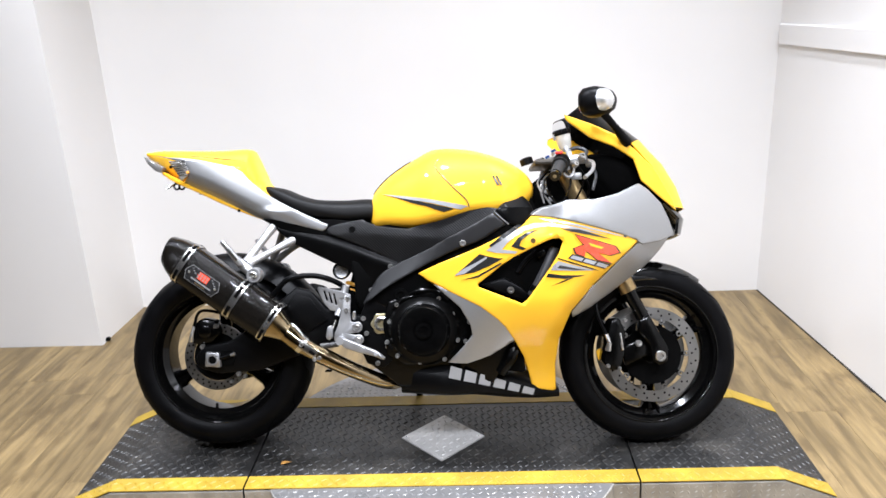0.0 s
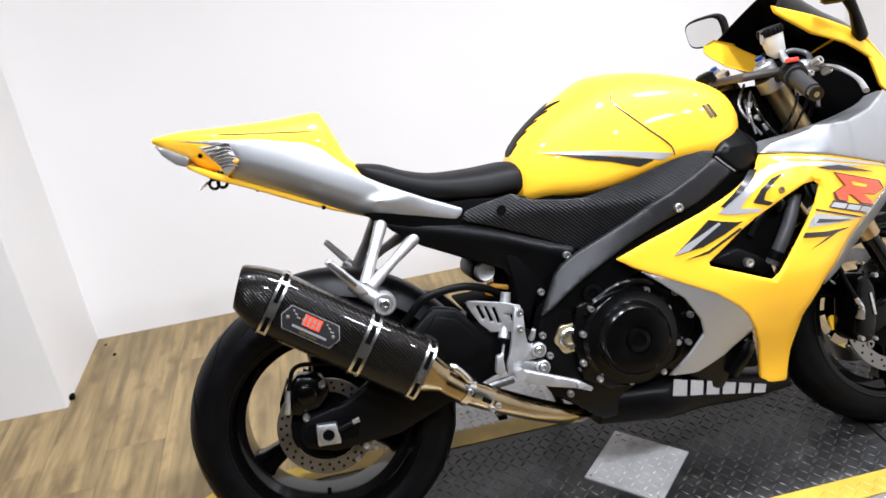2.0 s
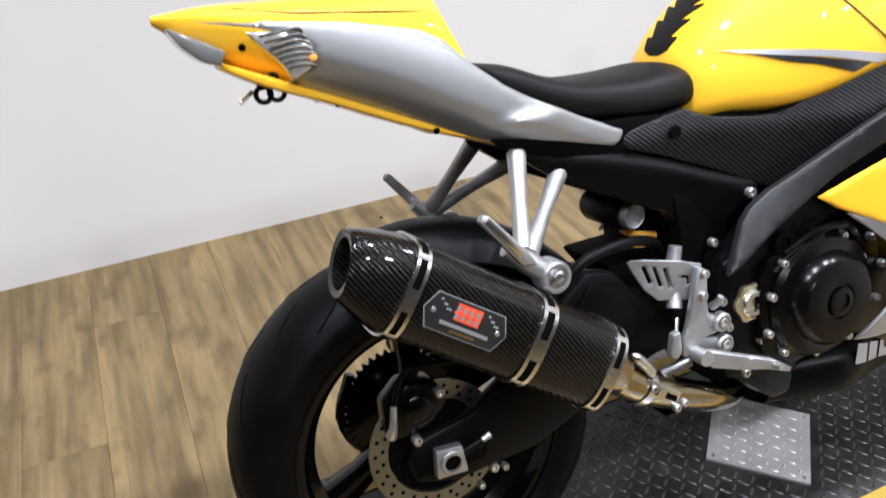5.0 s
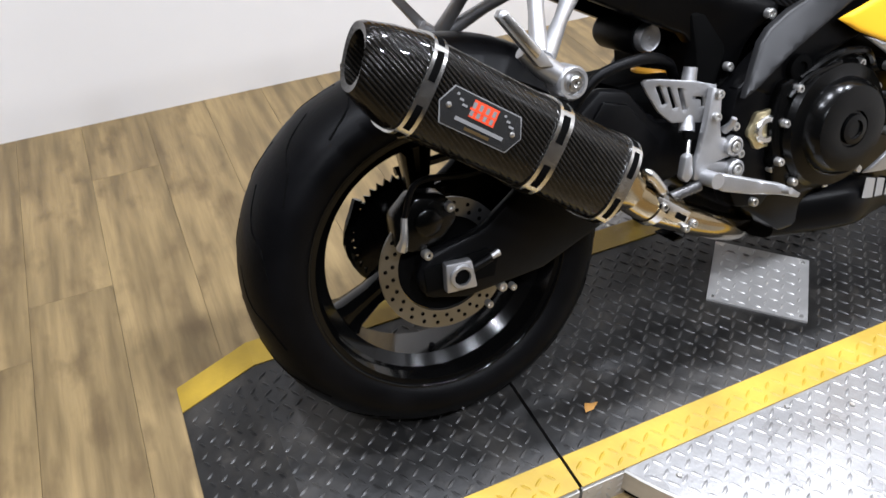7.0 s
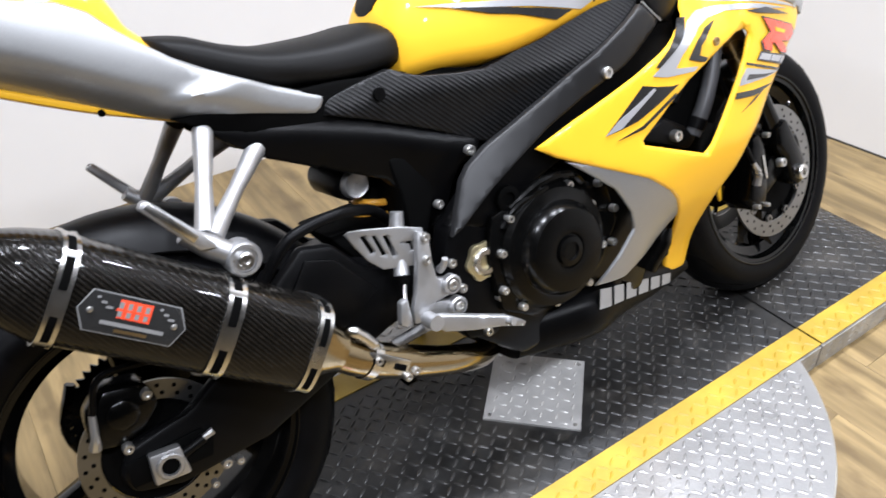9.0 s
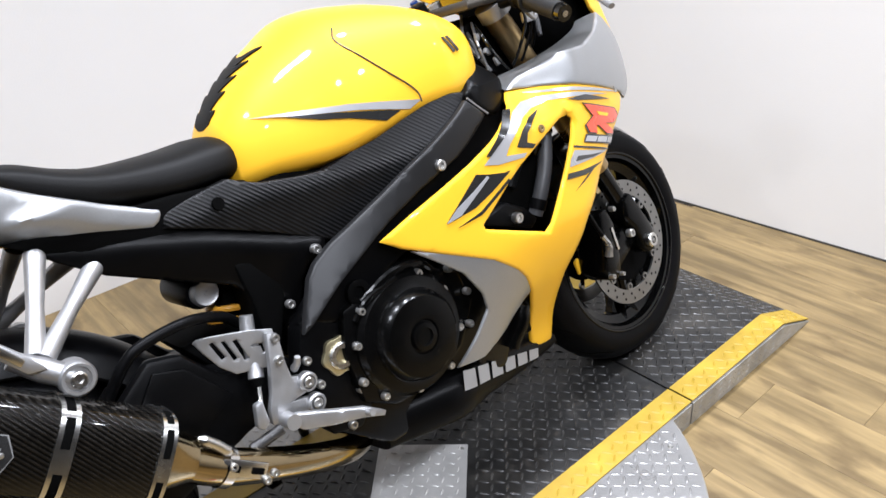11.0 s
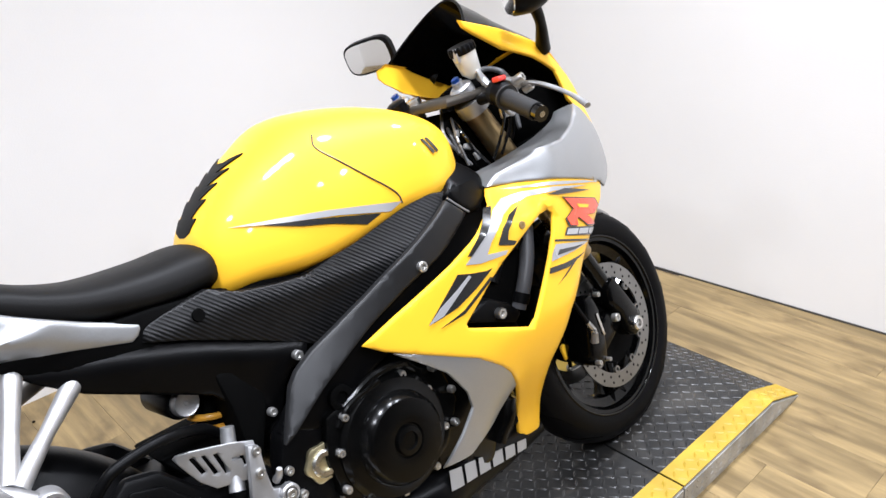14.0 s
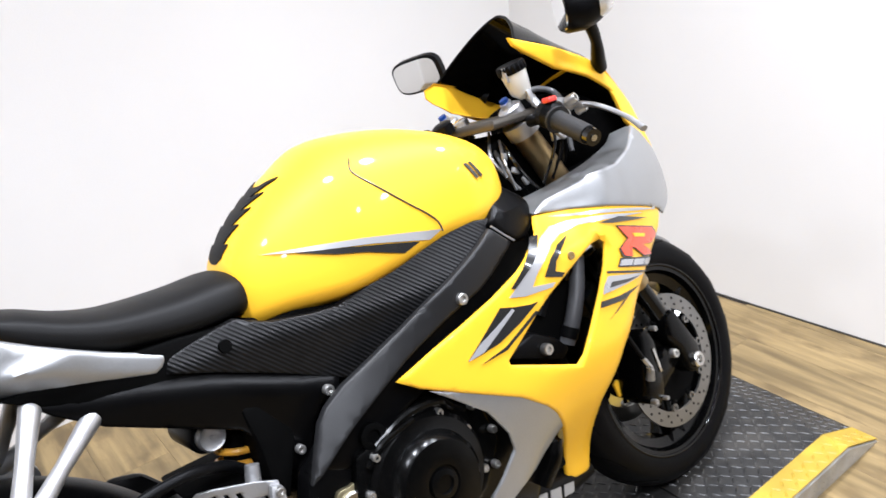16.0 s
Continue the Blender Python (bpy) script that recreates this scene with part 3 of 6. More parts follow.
def wheel(name, cx, cz, radius, half, rim_r, spokes, parent, label, crown):
    """Tyre, rim and three twin-ribbed spokes round one axle."""
    hub = part(name, lathe([(0.012, -0.06), (0.045, -0.06), (0.05, -0.03), (0.045, 0.0), (0.05, 0.03), (0.045, 0.06), (0.012, 0.06)], (cx, 0, cz), closed=True), M_RIM, parent, label)
    bead = half * 0.82
    prof = [(rim_r - 0.004, -bead), (rim_r + 0.012, -half * 0.96), (rim_r + (radius - rim_r) * 0.36, -half)]
    for k in range(0, 15):
        q = math.radians(-80 + 160 * k / 14)
        prof.append((radius - half * crown * (1 - math.cos(q)), half * math.sin(q)))
    prof += [(rim_r + (radius - rim_r) * 0.36, half), (rim_r + 0.012, half * 0.96), (rim_r - 0.004, bead)]
    tyre = part("tyre", lathe(prof, (cx, 0, cz), seg=96, closed=True), M_RUBBER, hub, "black road tyre with fine grooves", angle=50)
    cuts = []
    for sg in (-1, 1):
        for k in range(15):
            line = []
            for j in range(7):
                q = math.radians(10 + 8.5 * j) * sg
                a = 2 * math.pi * (k + (0.5 if sg > 0 else 0)) / 15 + 0.075 * j + 0.05 * math.sin(j)
                rr = radius - half * crown * (1 - math.cos(q)) - 0.0012
                line.append((cx + rr * math.cos(a), half * math.sin(q), cz + rr * math.sin(a)))
            cuts.append(tube(line, 0.0022, 5, 3))
    part("tread_groove", join(*cuts), M_DARK, hub)
    r = rim_r
    part("rim", lathe([(r + 0.006, -bead - 0.004), (r + 0.006, -bead + 0.004), (r - 0.006, -bead + 0.006), (r - 0.022, -bead * 0.55), (r - 0.026, 0), (r - 0.022, bead * 0.55),
                       (r - 0.006, bead - 0.006), (r + 0.006, bead - 0.004), (r + 0.006, bead + 0.004), (r - 0.008, bead + 0.002), (r - 0.014, bead * 0.7), (r - 0.034, bead * 0.5),
                       (r - 0.036, 0), (r - 0.034, -bead * 0.5), (r - 0.014, -bead * 0.7), (r - 0.008, -bead - 0.002)], (cx, 0, cz), seg=80, closed=True), M_RIM, hub, "gloss black cast rim")
    for sg in (-1, 1):
        part("rim_lip", lathe([(r + 0.004 + 0.004 * math.cos(a), sg * (bead + 0.004) + 0.004 * math.sin(a)) for a in (2 * math.pi * i / 10 for i in range(10))], (cx, 0, cz), seg=80, closed=True), M_RIM, hub)
    for a in spokes:
        d = Vector((math.cos(radians(a)), 0, math.sin(radians(a))))
        s = Vector((-d.z, 0, d.x))
        c = Vector((cx, 0, cz))
        rings = []
        for f, wd, th in ((0.035, 0.030, 0.034), (0.07, 0.022, 0.030), (0.12, 0.018, 0.026), (0.165, 0.024, 0.030), (rim_r - 0.02, 0.042, 0.036)):
            p = c + d * f
            rings.append([p + s * u * wd + Vector((0, v * th, 0)) for u, v in ((-1, -0.6), (-0.6, -1), (-0.2, -0.55), (0.2, -0.55), (0.6, -1), (1, -0.6), (1, 0.6), (0.6, 1), (-0.6, 1), (-1, 0.6))])
        part("spoke", rings_mesh(rings), M_RIM, hub)
    return hub


rear_wheel = wheel("rear_wheel", RX, RZ, RR, 0.098, 0.216, (88, 208, 328), bike, "black rear wheel with wide tyre", 0.56)
front_wheel = wheel("front_wheel", FX, FZ, FR, 0.060, 0.216, (30, 150, 270), bike, "black front wheel with road tyre", 0.66)


def tail_width(x):
    return table([(-0.97, 0.012), (-0.90, 0.050), (-0.81, 0.088), (-0.70, 0.107), (-0.60, 0.112), (-0.50, 0.108), (-0.42, 0.105), (-0.34, 0.102)])(x)


def aside(bm, dy):
    """Moves a body sideways, for the parts that sit a little off the middle of the leaning bike."""
    bmesh.ops.translate(bm, verts=bm.verts, vec=(0, dy, 0))
    return bm


def hull_side(stations):
    """Half width of a hull as a function of x and z."""
    cols = [table([(st[0], st[k]) for st in stations]) for k in range(6)]

    def half(x, z):
        zm, w, up, dn, sq = (cols[k](x) for k in range(1, 6))
        return w * max(0.0, 1 - min(1, abs((z - zm) / (up if z > zm else dn))) ** sq) ** (1 / sq)
    return half


TAIL = [(-0.970, 0.984, 0.010, 0.004, 0.008, 2), (-0.90, 0.972, 0.048, 0.020, 0.052, 2.4), (-0.81, 0.945, 0.078, 0.042, 0.082, 2.8),
        (-0.70, 0.910, 0.094, 0.074, 0.098, 2.6), (-0.61, 0.880, 0.100, 0.106, 0.120, 2.6), (-0.592, 0.862, 0.100, 0.108, 0.103, 2.6),
        (-0.570, 0.835, 0.100, 0.082, 0.085, 2.6), (-0.545, 0.805, 0.100, 0.060, 0.06, 2.6), (-0.45, 0.755, 0.095, 0.035, 0.04, 2.6)]
tail = part("tail_cowl", aside(hull(TAIL, steps=6), 0.024), M_YELLOW, bike, "yellow tail cowl with raised hump")
part("undertray", aside(hull([(-0.90, 0.912, 0.034, 0.006, 0.005, 4), (-0.850, 0.882, 0.058, 0.012, 0.006, 4), (-0.77, 0.846, 0.070, 0.010, 0.007, 4), (-0.70, 0.812, 0.074, 0.010, 0.008, 4), (-0.633, 0.781, 0.076, 0.010, 0.008, 4),
                              (-0.55, 0.749, 0.078, 0.010, 0.009, 4), (-0.48, 0.724, 0.080, 0.010, 0.012, 4), (-0.44, 0.702, 0.080, 0.010, 0.012, 4)], steps=3), 0.002), M_YELLOW, tail, "yellow underside of the tail")
seat = part("seat", aside(hull([(-0.545, 0.850, 0.050, 0.006, 0.03, 2.3), (-0.532, 0.843, 0.072, 0.012, 0.04, 2.6), (-0.485, 0.815, 0.088, 0.030, 0.045, 2.7), (-0.43, 0.790, 0.097, 0.031, 0.045, 2.7), (-0.37, 0.770, 0.103, 0.035, 0.036, 2.8),
                                 (-0.28, 0.752, 0.106, 0.048, 0.028, 2.8), (-0.21, 0.752, 0.104, 0.050, 0.028, 2.7), (-0.175, 0.756, 0.092, 0.040, 0.036, 2.5), (-0.158, 0.760, 0.064, 0.018, 0.02, 2.2)], steps=6), 0.006), M_SEAT, bike, "black vinyl rider seat")
TANK = [(-0.194, 0.735, 0.05, 0.05, 0.035, 2.2), (-0.178, 0.735, 0.094, 0.090, 0.045, 2.3), (-0.125, 0.740, 0.128, 0.137, 0.05, 2.3), (-0.04, 0.735, 0.161, 0.195, 0.05, 2.3),
        (0.03, 0.745, 0.186, 0.215, 0.05, 2.3), (0.134, 0.768, 0.197, 0.185, 0.05, 2.6), (0.220, 0.778, 0.207, 0.149, 0.06, 3.0), (0.285, 0.790, 0.184, 0.105, 0.06, 3.0),
        (0.325, 0.80, 0.136, 0.066, 0.05, 2.4), (0.344, 0.813, 0.095, 0.025, 0.03, 2.2)]
tank = part("fuel_tank", hull(TANK, steps=8, seg=48), M_YELLOW, bike, "yellow fuel tank with scooped sides")


FRONT_EDGE = [Vector(p) for p in ((0.660, 0.640), (0.588, 0.578), (0.505, 0.500), (0.440, 0.425), (0.406, 0.335), (0.398, 0.150))]


def fair_w(x, z):
    """Half width of the main fairing; it narrows to the foot and curls inwards along its front edge."""
    w = 0.277
    w -= 0.070 * ((0.38 - x) / 0.4) ** 2 if x < 0.38 else 0.150 * ((x - 0.38) / 0.4) ** 2
    if z < 0.52:
        w -= 0.050 * ((0.52 - z) / 0.35) ** 2
    low = max(0.0, min(1.0, (0.475 - z) / 0.30))
    fore = max(0.0, min(1.0, (x - 0.08) / 0.24))
    w -= 0.118 * low * low * (3 - 2 * low) * fore * fore * (3 - 2 * fore)
    if z > 0.68:
        w -= 1.6 * (z - 0.68) ** 2
    high = max(0.0, min(1.0, (z - 0.655) / 0.075))
    aft = max(0.0, min(1.0, (0.46 - x) / 0.14))
    w -= 0.066 * high * high * (3 - 2 * high) * aft * aft * (3 - 2 * aft)
    p, near = Vector((x, z)), 1.0
    for a, b in zip(FRONT_EDGE, FRONT_EDGE[1:]):
        ab = b - a
        near = min(near, (p - a - ab * max(0.0, min(1.0, (p - a).dot(ab) / ab.length_squared))).length)
    foot = 0.35 + 0.65 * max(0.0, min(1.0, (z - 0.20) / 0.16))
    return w - 11.0 * foot * max(0.0, 0.06 - near) ** 2 * max(0.0, min(1.0, (0.61 - z) / 0.10))


def right_and_left(name, outline, depth, mat, parent, label="", **kw):
    a = part(name, panel(outline, depth, side=-1, **kw), mat, parent, label)
    part(name, panel(outline, depth, side=1, **kw), mat, parent, label)
    return a


def silver_tail(x, z):
    m = table([(-0.85, 0.945), (-0.70, 0.88), (-0.55, 0.80), (-0.35, 0.712)])(x)
    above = z - 0.768 - 0.06 * (x + 0.50)
    crease = above / (0.010 if above > 0 else 0.034)
    fold = 0.0085 * math.exp(-crease * crease) * max(0.0, 1 - ((x + 0.495) / 0.09) ** 2)
    beyond = max(0.0, min(1.0, (z - 0.790 + 1.02 * (x + 0.492)) / 0.016))
    fold -= 0.006 * beyond * max(0.0, 1 - ((x + 0.53) / 0.06) ** 2)
    return tail_width(x) + fold - 2.2 * (z - m) ** 2 - 0.35 * max(0.0, m - z - 0.012) - 0.55 * max(0.0, m - z - 0.034)


right_and_left("tail_side_panel", [(-0.925, 0.973), (-0.860, 0.961), (-0.820, 0.957), (-0.738, 0.944), (-0.638, 0.919), (-0.607, 0.901), (-0.585, 0.876), (-0.566, 0.858), (-0.525, 0.824), (-0.479, 0.796), (-0.400, 0.754), (-0.324, 0.719),
                                   (-0.340, 0.695), (-0.425, 0.714), (-0.483, 0.725), (-0.549, 0.745), (-0.627, 0.772), (-0.705, 0.808), (-0.780, 0.849), (-0.815, 0.868), (-0.818, 0.880), (-0.794, 0.892), (-0.787, 0.905), (-0.789, 0.920), (-0.806, 0.936), (-0.850, 0.953)], silver_tail, M_SILVER, bike, "silver tail side panel", roll=0.008, step=0.0075)
SPAR = [(0.207, 0.737), (0.174, 0.717), (0.121, 0.690), (0.067, 0.665), (0.006, 0.632), (-0.055, 0.605), (-0.108, 0.583), (-0.145, 0.561), (-0.164, 0.542), (-0.187, 0.503), (-0.209, 0.464), (-0.190, 0.473),
        (-0.150, 0.501), (-0.120, 0.521), (-0.086, 0.539), (-0.046, 0.560), (0.000, 0.584), (0.038, 0.602), (0.071, 0.618), (0.113, 0.634), (0.156, 0.647), (0.189, 0.664), (0.223, 0.684), (0.250, 0.700)]
SPAR_W = table([(-0.2, 0.180), (-0.1, 0.190), (0.0, 0.202), (0.11, 0.228), (0.25, 0.224), (0.40, 0.16)])
SPAR_Z = table([(-0.21, 0.49), (-0.12, 0.545), (0.0, 0.60), (0.13, 0.65), (0.25, 0.695), (0.40, 0.80)])


def spar_w(x, z):
    """Half width of the spar, whose rear end is twisted to face upwards."""
    return SPAR_W(x) - 0.42 * max(0.0, min(1.0, (0.08 - x) / 0.2)) * (z - SPAR_Z(x))


right_and_left("frame_spar", SPAR, spar_w, M_FRAME, bike, "satin grey aluminium frame spar", thick=0.010, roll=0.006)
WEB_W = table([(-0.2, 0.166), (0.0, 0.184), (0.11, 0.208), (0.30, 0.200), (0.37, 0.16)])
right_and_left("spar_web", [(0.31, 0.72), (0.25, 0.705), (0.223, 0.690), (0.156, 0.652), (0.113, 0.640), (0.0, 0.590), (-0.086, 0.545), (-0.15, 0.507), (-0.2, 0.475), (-0.14, 0.45), (-0.04, 0.49), (0.08, 0.54), (0.2, 0.60), (0.32, 0.66)], lambda x, z: WEB_W(x), M_COVER, bike, "black inner web of the frame", thick=0.02)


def cap_w(x, z):
    """Half width of the cover over the steering head, rounded over at its top."""
    return table([(0.20, 0.222), (0.26, 0.218), (0.31, 0.206), (0.34, 0.190)])(x) - 1.1 * max(0.0, z - 0.752)


right_and_left("steering_head_cover", [(0.214, 0.741), (0.236, 0.762), (0.250, 0.785), (0.275, 0.802), (0.305, 0.790), (0.326, 0.766), (0.335, 0.742), (0.331, 0.721), (0.318, 0.705), (0.292, 0.692), (0.262, 0.697), (0.236, 0.719)],
               cap_w, M_COVER, bike, "black rounded cover over the steering head", thick=0.04, roll=0.010, step=0.012)
for side in (-1, 1):
    part("cover_seam", tube([(0.214, side * 0.2235, 0.739), (0.235, side * 0.2235, 0.718), (0.256, side * 0.2215, 0.700)], 0.0022, 6, 4), M_CAST, bike)
COVER_W = table([(-0.34, 0.105), (-0.2, 0.126), (0.0, 0.168), (0.1, 0.202), (0.22, 0.222), (0.3, 0.20)])
RIDGE = table([(-0.34, 0.690), (-0.247, 0.694), (-0.2, 0.695), (-0.109, 0.682), (-0.012, 0.675), (0.09, 0.672), (0.16, 0.690), (0.27, 0.730)])


def cover_w(x, z):
    """Half width of the tank cover, with a crease along its middle."""
    return COVER_W(x) - (0.34 * (z - RIDGE(x)) if z > RIDGE(x) else 0.10 * (RIDGE(x) - z))


right_and_left("tank_side_cover", [(-0.335, 0.692), (-0.327, 0.709), (-0.318, 0.714), (-0.286, 0.721), (-0.258, 0.726), (-0.215, 0.732), (-0.195, 0.721), (-0.168, 0.710), (-0.105, 0.700), (-0.062, 0.697), (-0.012, 0.710), (0.050, 0.730), (0.109, 0.749), (0.139, 0.766), (0.226, 0.750),
                                   (0.207, 0.730), (0.149, 0.692), (0.085, 0.657), (0.025, 0.622), (-0.034, 0.592), (-0.078, 0.577), (-0.173, 0.625), (-0.268, 0.667)],
               cover_w, M_CARBON_COVER, bike, "ribbed carbon-look cover below the tank", thick=0.02, roll=0.003)
SUB_W = table([(-0.5, 0.098), (-0.3, 0.113), (-0.2, 0.128), (-0.08, 0.146)])
SUB_RIDGE = table([(-0.53, 0.722), (-0.42, 0.690), (-0.345, 0.668), (-0.262, 0.640), (-0.18, 0.606), (-0.09, 0.575)])


def sub_w(x, z):
    """Half width of the subframe cover, whose upper lip leans inwards."""
    return SUB_W(x) - (0.55 * (z - SUB_RIDGE(x)) if z > SUB_RIDGE(x) else 0.16 * (SUB_RIDGE(x) - z))


right_and_left("subframe_cover", [(-0.530, 0.739), (-0.420, 0.711), (-0.345, 0.693), (-0.262, 0.664), (-0.180, 0.628), (-0.090, 0.589), (-0.105, 0.566), (-0.135, 0.555), (-0.152, 0.530), (-0.170, 0.470), (-0.205, 0.468), (-0.225, 0.520),
                                  (-0.260, 0.566), (-0.350, 0.611), (-0.434, 0.654), (-0.490, 0.697)], sub_w, M_COVER, bike, "satin black subframe cover", thick=0.02, roll=0.005)
HOLE = [(0.416, 0.643), (0.402, 0.606), (0.375, 0.565), (0.335, 0.510), (0.305, 0.470), (0.288, 0.458), (0.158, 0.511), (0.156, 0.520), (0.232, 0.578), (0.264, 0.598), (0.333, 0.631), (0.380, 0.651), (0.405, 0.653)]
FAIR = [(-0.030, 0.556), (0.034, 0.584), (0.108, 0.612), (0.160, 0.632), (0.210, 0.655), (0.260, 0.680), (0.302, 0.699), (0.327, 0.724), (0.384, 0.718), (0.450, 0.702), (0.52, 0.682), (0.604, 0.657), (0.655, 0.637), (0.588, 0.578), (0.505, 0.500), (0.440, 0.425),
        (0.406, 0.335), (0.396, 0.250), (0.400, 0.153), (0.322, 0.169), (0.311, 0.219), (0.293, 0.282), (0.264, 0.340), (0.236, 0.384), (0.211, 0.411), (0.161, 0.450), (0.110, 0.476), (0.057, 0.503), (0.000, 0.533)]
fairing = right_and_left("side_fairing", FAIR, fair_w, M_YELLOW, bike, "yellow side fairing with striped decals", holes=[HOLE], roll=0.007)
right_and_left("lower_fairing_panel", [(0.015, 0.522), (0.065, 0.503), (0.123, 0.478), (0.180, 0.450), (0.218, 0.422), (0.250, 0.388), (0.272, 0.350), (0.262, 0.336), (0.240, 0.323), (0.188, 0.292), (0.115, 0.270), (0.054, 0.273), (0.104, 0.324), (0.134, 0.362), (0.128, 0.396), (0.098, 0.449), (0.05, 0.492)],
               lambda x, z: fair_w(x, z) - 0.004, M_SILVER, bike, "silver lower fairing panel", roll=0.004)
right_and_left("upper_cowl_panel", [(0.325, 0.727), (0.352, 0.745), (0.400, 0.757), (0.432, 0.768), (0.513, 0.766), (0.590, 0.783), (0.667, 0.815), (0.694, 0.798), (0.741, 0.751), (0.768, 0.697), (0.785, 0.650), (0.731, 0.632), (0.668, 0.624), (0.650, 0.638), (0.604, 0.656), (0.52, 0.681), (0.450, 0.701), (0.384, 0.717)],
               lambda x, z: fair_w(x, z) + 0.003, M_SILVER, bike, "silver upper cowl panel", roll=0.006)
for side in (-1, 1):
    outer = smooth_line([(x, side * (fair_w(x, z) + 0.001), z) for x, z in ((0.325, 0.728), (0.352, 0.745), (0.400, 0.757), (0.432, 0.767), (0.513, 0.765), (0.590, 0.782), (0.664, 0.813))], 4)
    inner = smooth_line([(x, side * y, z) for x, y, z in ((0.322, 0.140, 0.735), (0.36, 0.134, 0.747), (0.42, 0.132, 0.752), (0.48, 0.135, 0.760), (0.55, 0.138, 0.772), (0.62, 0.132, 0.790), (0.655, 0.120, 0.806))], 4)
    flap = rings_mesh([[a, a.lerp(b, 0.25) + Vector((0, 0, 0.003)), a.lerp(b, 0.6) + Vector((0, 0, 0.002)), b] for a, b in zip(outer, inner)], closed_ring=False)
    bmesh.ops.solidify(flap, geom=flap.faces[:], thickness=0.003)
    part("cowl_flap", flap, M_FLAP, bike, "grey inward flap of the cowl")
EDGE = table([(0.40, 0.385), (0.505, 0.500), (0.588, 0.578), (0.655, 0.637), (0.80, 0.76)])


def lip_w(x, z):
    """Half width of the silver lip: it folds inwards ahead of the yellow panel's front edge."""
    ahead = max(0.0, EDGE(x) - z)
    return fair_w(x - 0.6 * ahead, z + 0.6 * ahead) - 0.75 * ahead - 1.2 * ahead * ahead - 0.002


right_and_left("cowl_lip", [(0.785, 0.652), (0.745, 0.602), (0.700, 0.560), (0.572, 0.474), (0.500, 0.430), (0.446, 0.405), (0.442, 0.424), (0.507, 0.498), (0.590, 0.576), (0.658, 0.634), (0.720, 0.640)], lip_w, M_SILVER, bike, "silver front lip of the fairing", roll=0.006, step=0.016)
belly = part("belly_pan", hull([(-0.10, 0.205, 0.150, 0.055, 0.045, 4), (0.0, 0.207, 0.190, 0.060, 0.05, 4), (0.06, 0.205, 0.198, 0.060, 0.05, 4), (0.14, 0.197, 0.172, 0.055, 0.045, 4), (0.25, 0.176, 0.138, 0.045, 0.04, 4), (0.34, 0.158, 0.108, 0.030, 0.03, 4), (0.41, 0.146, 0.088, 0.018, 0.016, 4)]), M_BLACK, bike, "black belly pan")


# ---- motorcycle: engine, frame and rear ----
part("engine_block", prism([(-0.20, 0.47), (-0.08, 0.53), (0.10, 0.60), (0.28, 0.66), (0.36, 0.60), (0.30, 0.46), (0.26, 0.30), (0.20, 0.20), (-0.10, 0.19), (-0.20, 0.27)], -0.165, 0.165, 0.012), M_ENGINE, bike, "black cast engine block")
part("airbox", prism([(-0.22, 0.70), (0.05, 0.74), (0.33, 0.80), (0.37, 0.70), (0.12, 0.56), (-0.08, 0.53), (-0.20, 0.60)], -0.115, 0.115, 0.01), M_DARK, bike)
part("subframe", prism([(-0.55, 0.745), (-0.30, 0.735), (-0.18, 0.72), (-0.12, 0.58), (-0.20, 0.585), (-0.34, 0.655), (-0.50, 0.715)], -0.100, 0.100, 0.006), M_DARK, bike)
part("radiator", box((0.335, 0, 0.50), (0.05, 0.26, 0.26), 0.006, pose(0, 0, 0, 0, -14, 0)), M_DARK, bike, "black radiator behind the fairing")
CX, CZ = -0.018, 0.378
cover = part("clutch_cover", lathe([(0.0, 0.150), (0.112, 0.150), (0.112, 0.192), (0.104, 0.201), (0.092, 0.203), (0.084, 0.206), (0.080, 0.222), (0.072, 0.231), (0.050, 0.234), (0.031, 0.233), (0.029, 0.229), (0.026, 0.229), (0.025, 0.236), (0.016, 0.237), (0.015, 0.233), (0.0, 0.233)], (CX, 0, CZ), (0, -1, 0), 56), M_ENGINE, bike, "round black clutch cover", angle=30)
part("cover_plate", prism([(-0.13, 0.47), (-0.05, 0.49), (0.04, 0.485), (0.125, 0.44), (0.14, 0.37), (0.09, 0.30), (0.02, 0.265), (-0.08, 0.265), (-0.14, 0.30), (-0.15, 0.40)], -0.186, -0.14, 0.008), M_ENGINE, bike, "black engine side plate")
for bx, bz in ((0.031, 0.474), (-0.044, 0.484), (-0.101, 0.458), (-0.127, 0.405), (-0.136, 0.341), (-0.104, 0.297), (-0.034, 0.276), (0.044, 0.283), (0.087, 0.342), (0.112, 0.337), (0.125, 0.398), (0.097, 0.455), (0.074, 0.424)):
    part("bolt", lathe([(0, 0.186), (0.0075, 0.186), (0.0075, 0.196), (0.006, 0.199), (0.003, 0.199), (0.0025, 0.196), (0, 0.196)], (bx, 0, bz), (0, -1, 0), 12), M_BOLT, cover)
    part("bolt_boss", lathe([(0, 0.16), (0.012, 0.16), (0.010, 0.187), (0, 0.187)], (bx, 0, bz), (0, -1, 0), 14), M_ENGINE, cover)
part("oil_hose", tube([(-0.09, -0.185, 0.47), (-0.03, -0.20, 0.50), (0.03, -0.20, 0.495), (0.06, -0.19, 0.47)], 0.007, 8), M_ENGINE, cover)
part("casting_rib", tube([(-0.115, -0.188, 0.445), (-0.08, -0.195, 0.475), (-0.02, -0.197, 0.487)], 0.006, 8), M_ENGINE, cover)
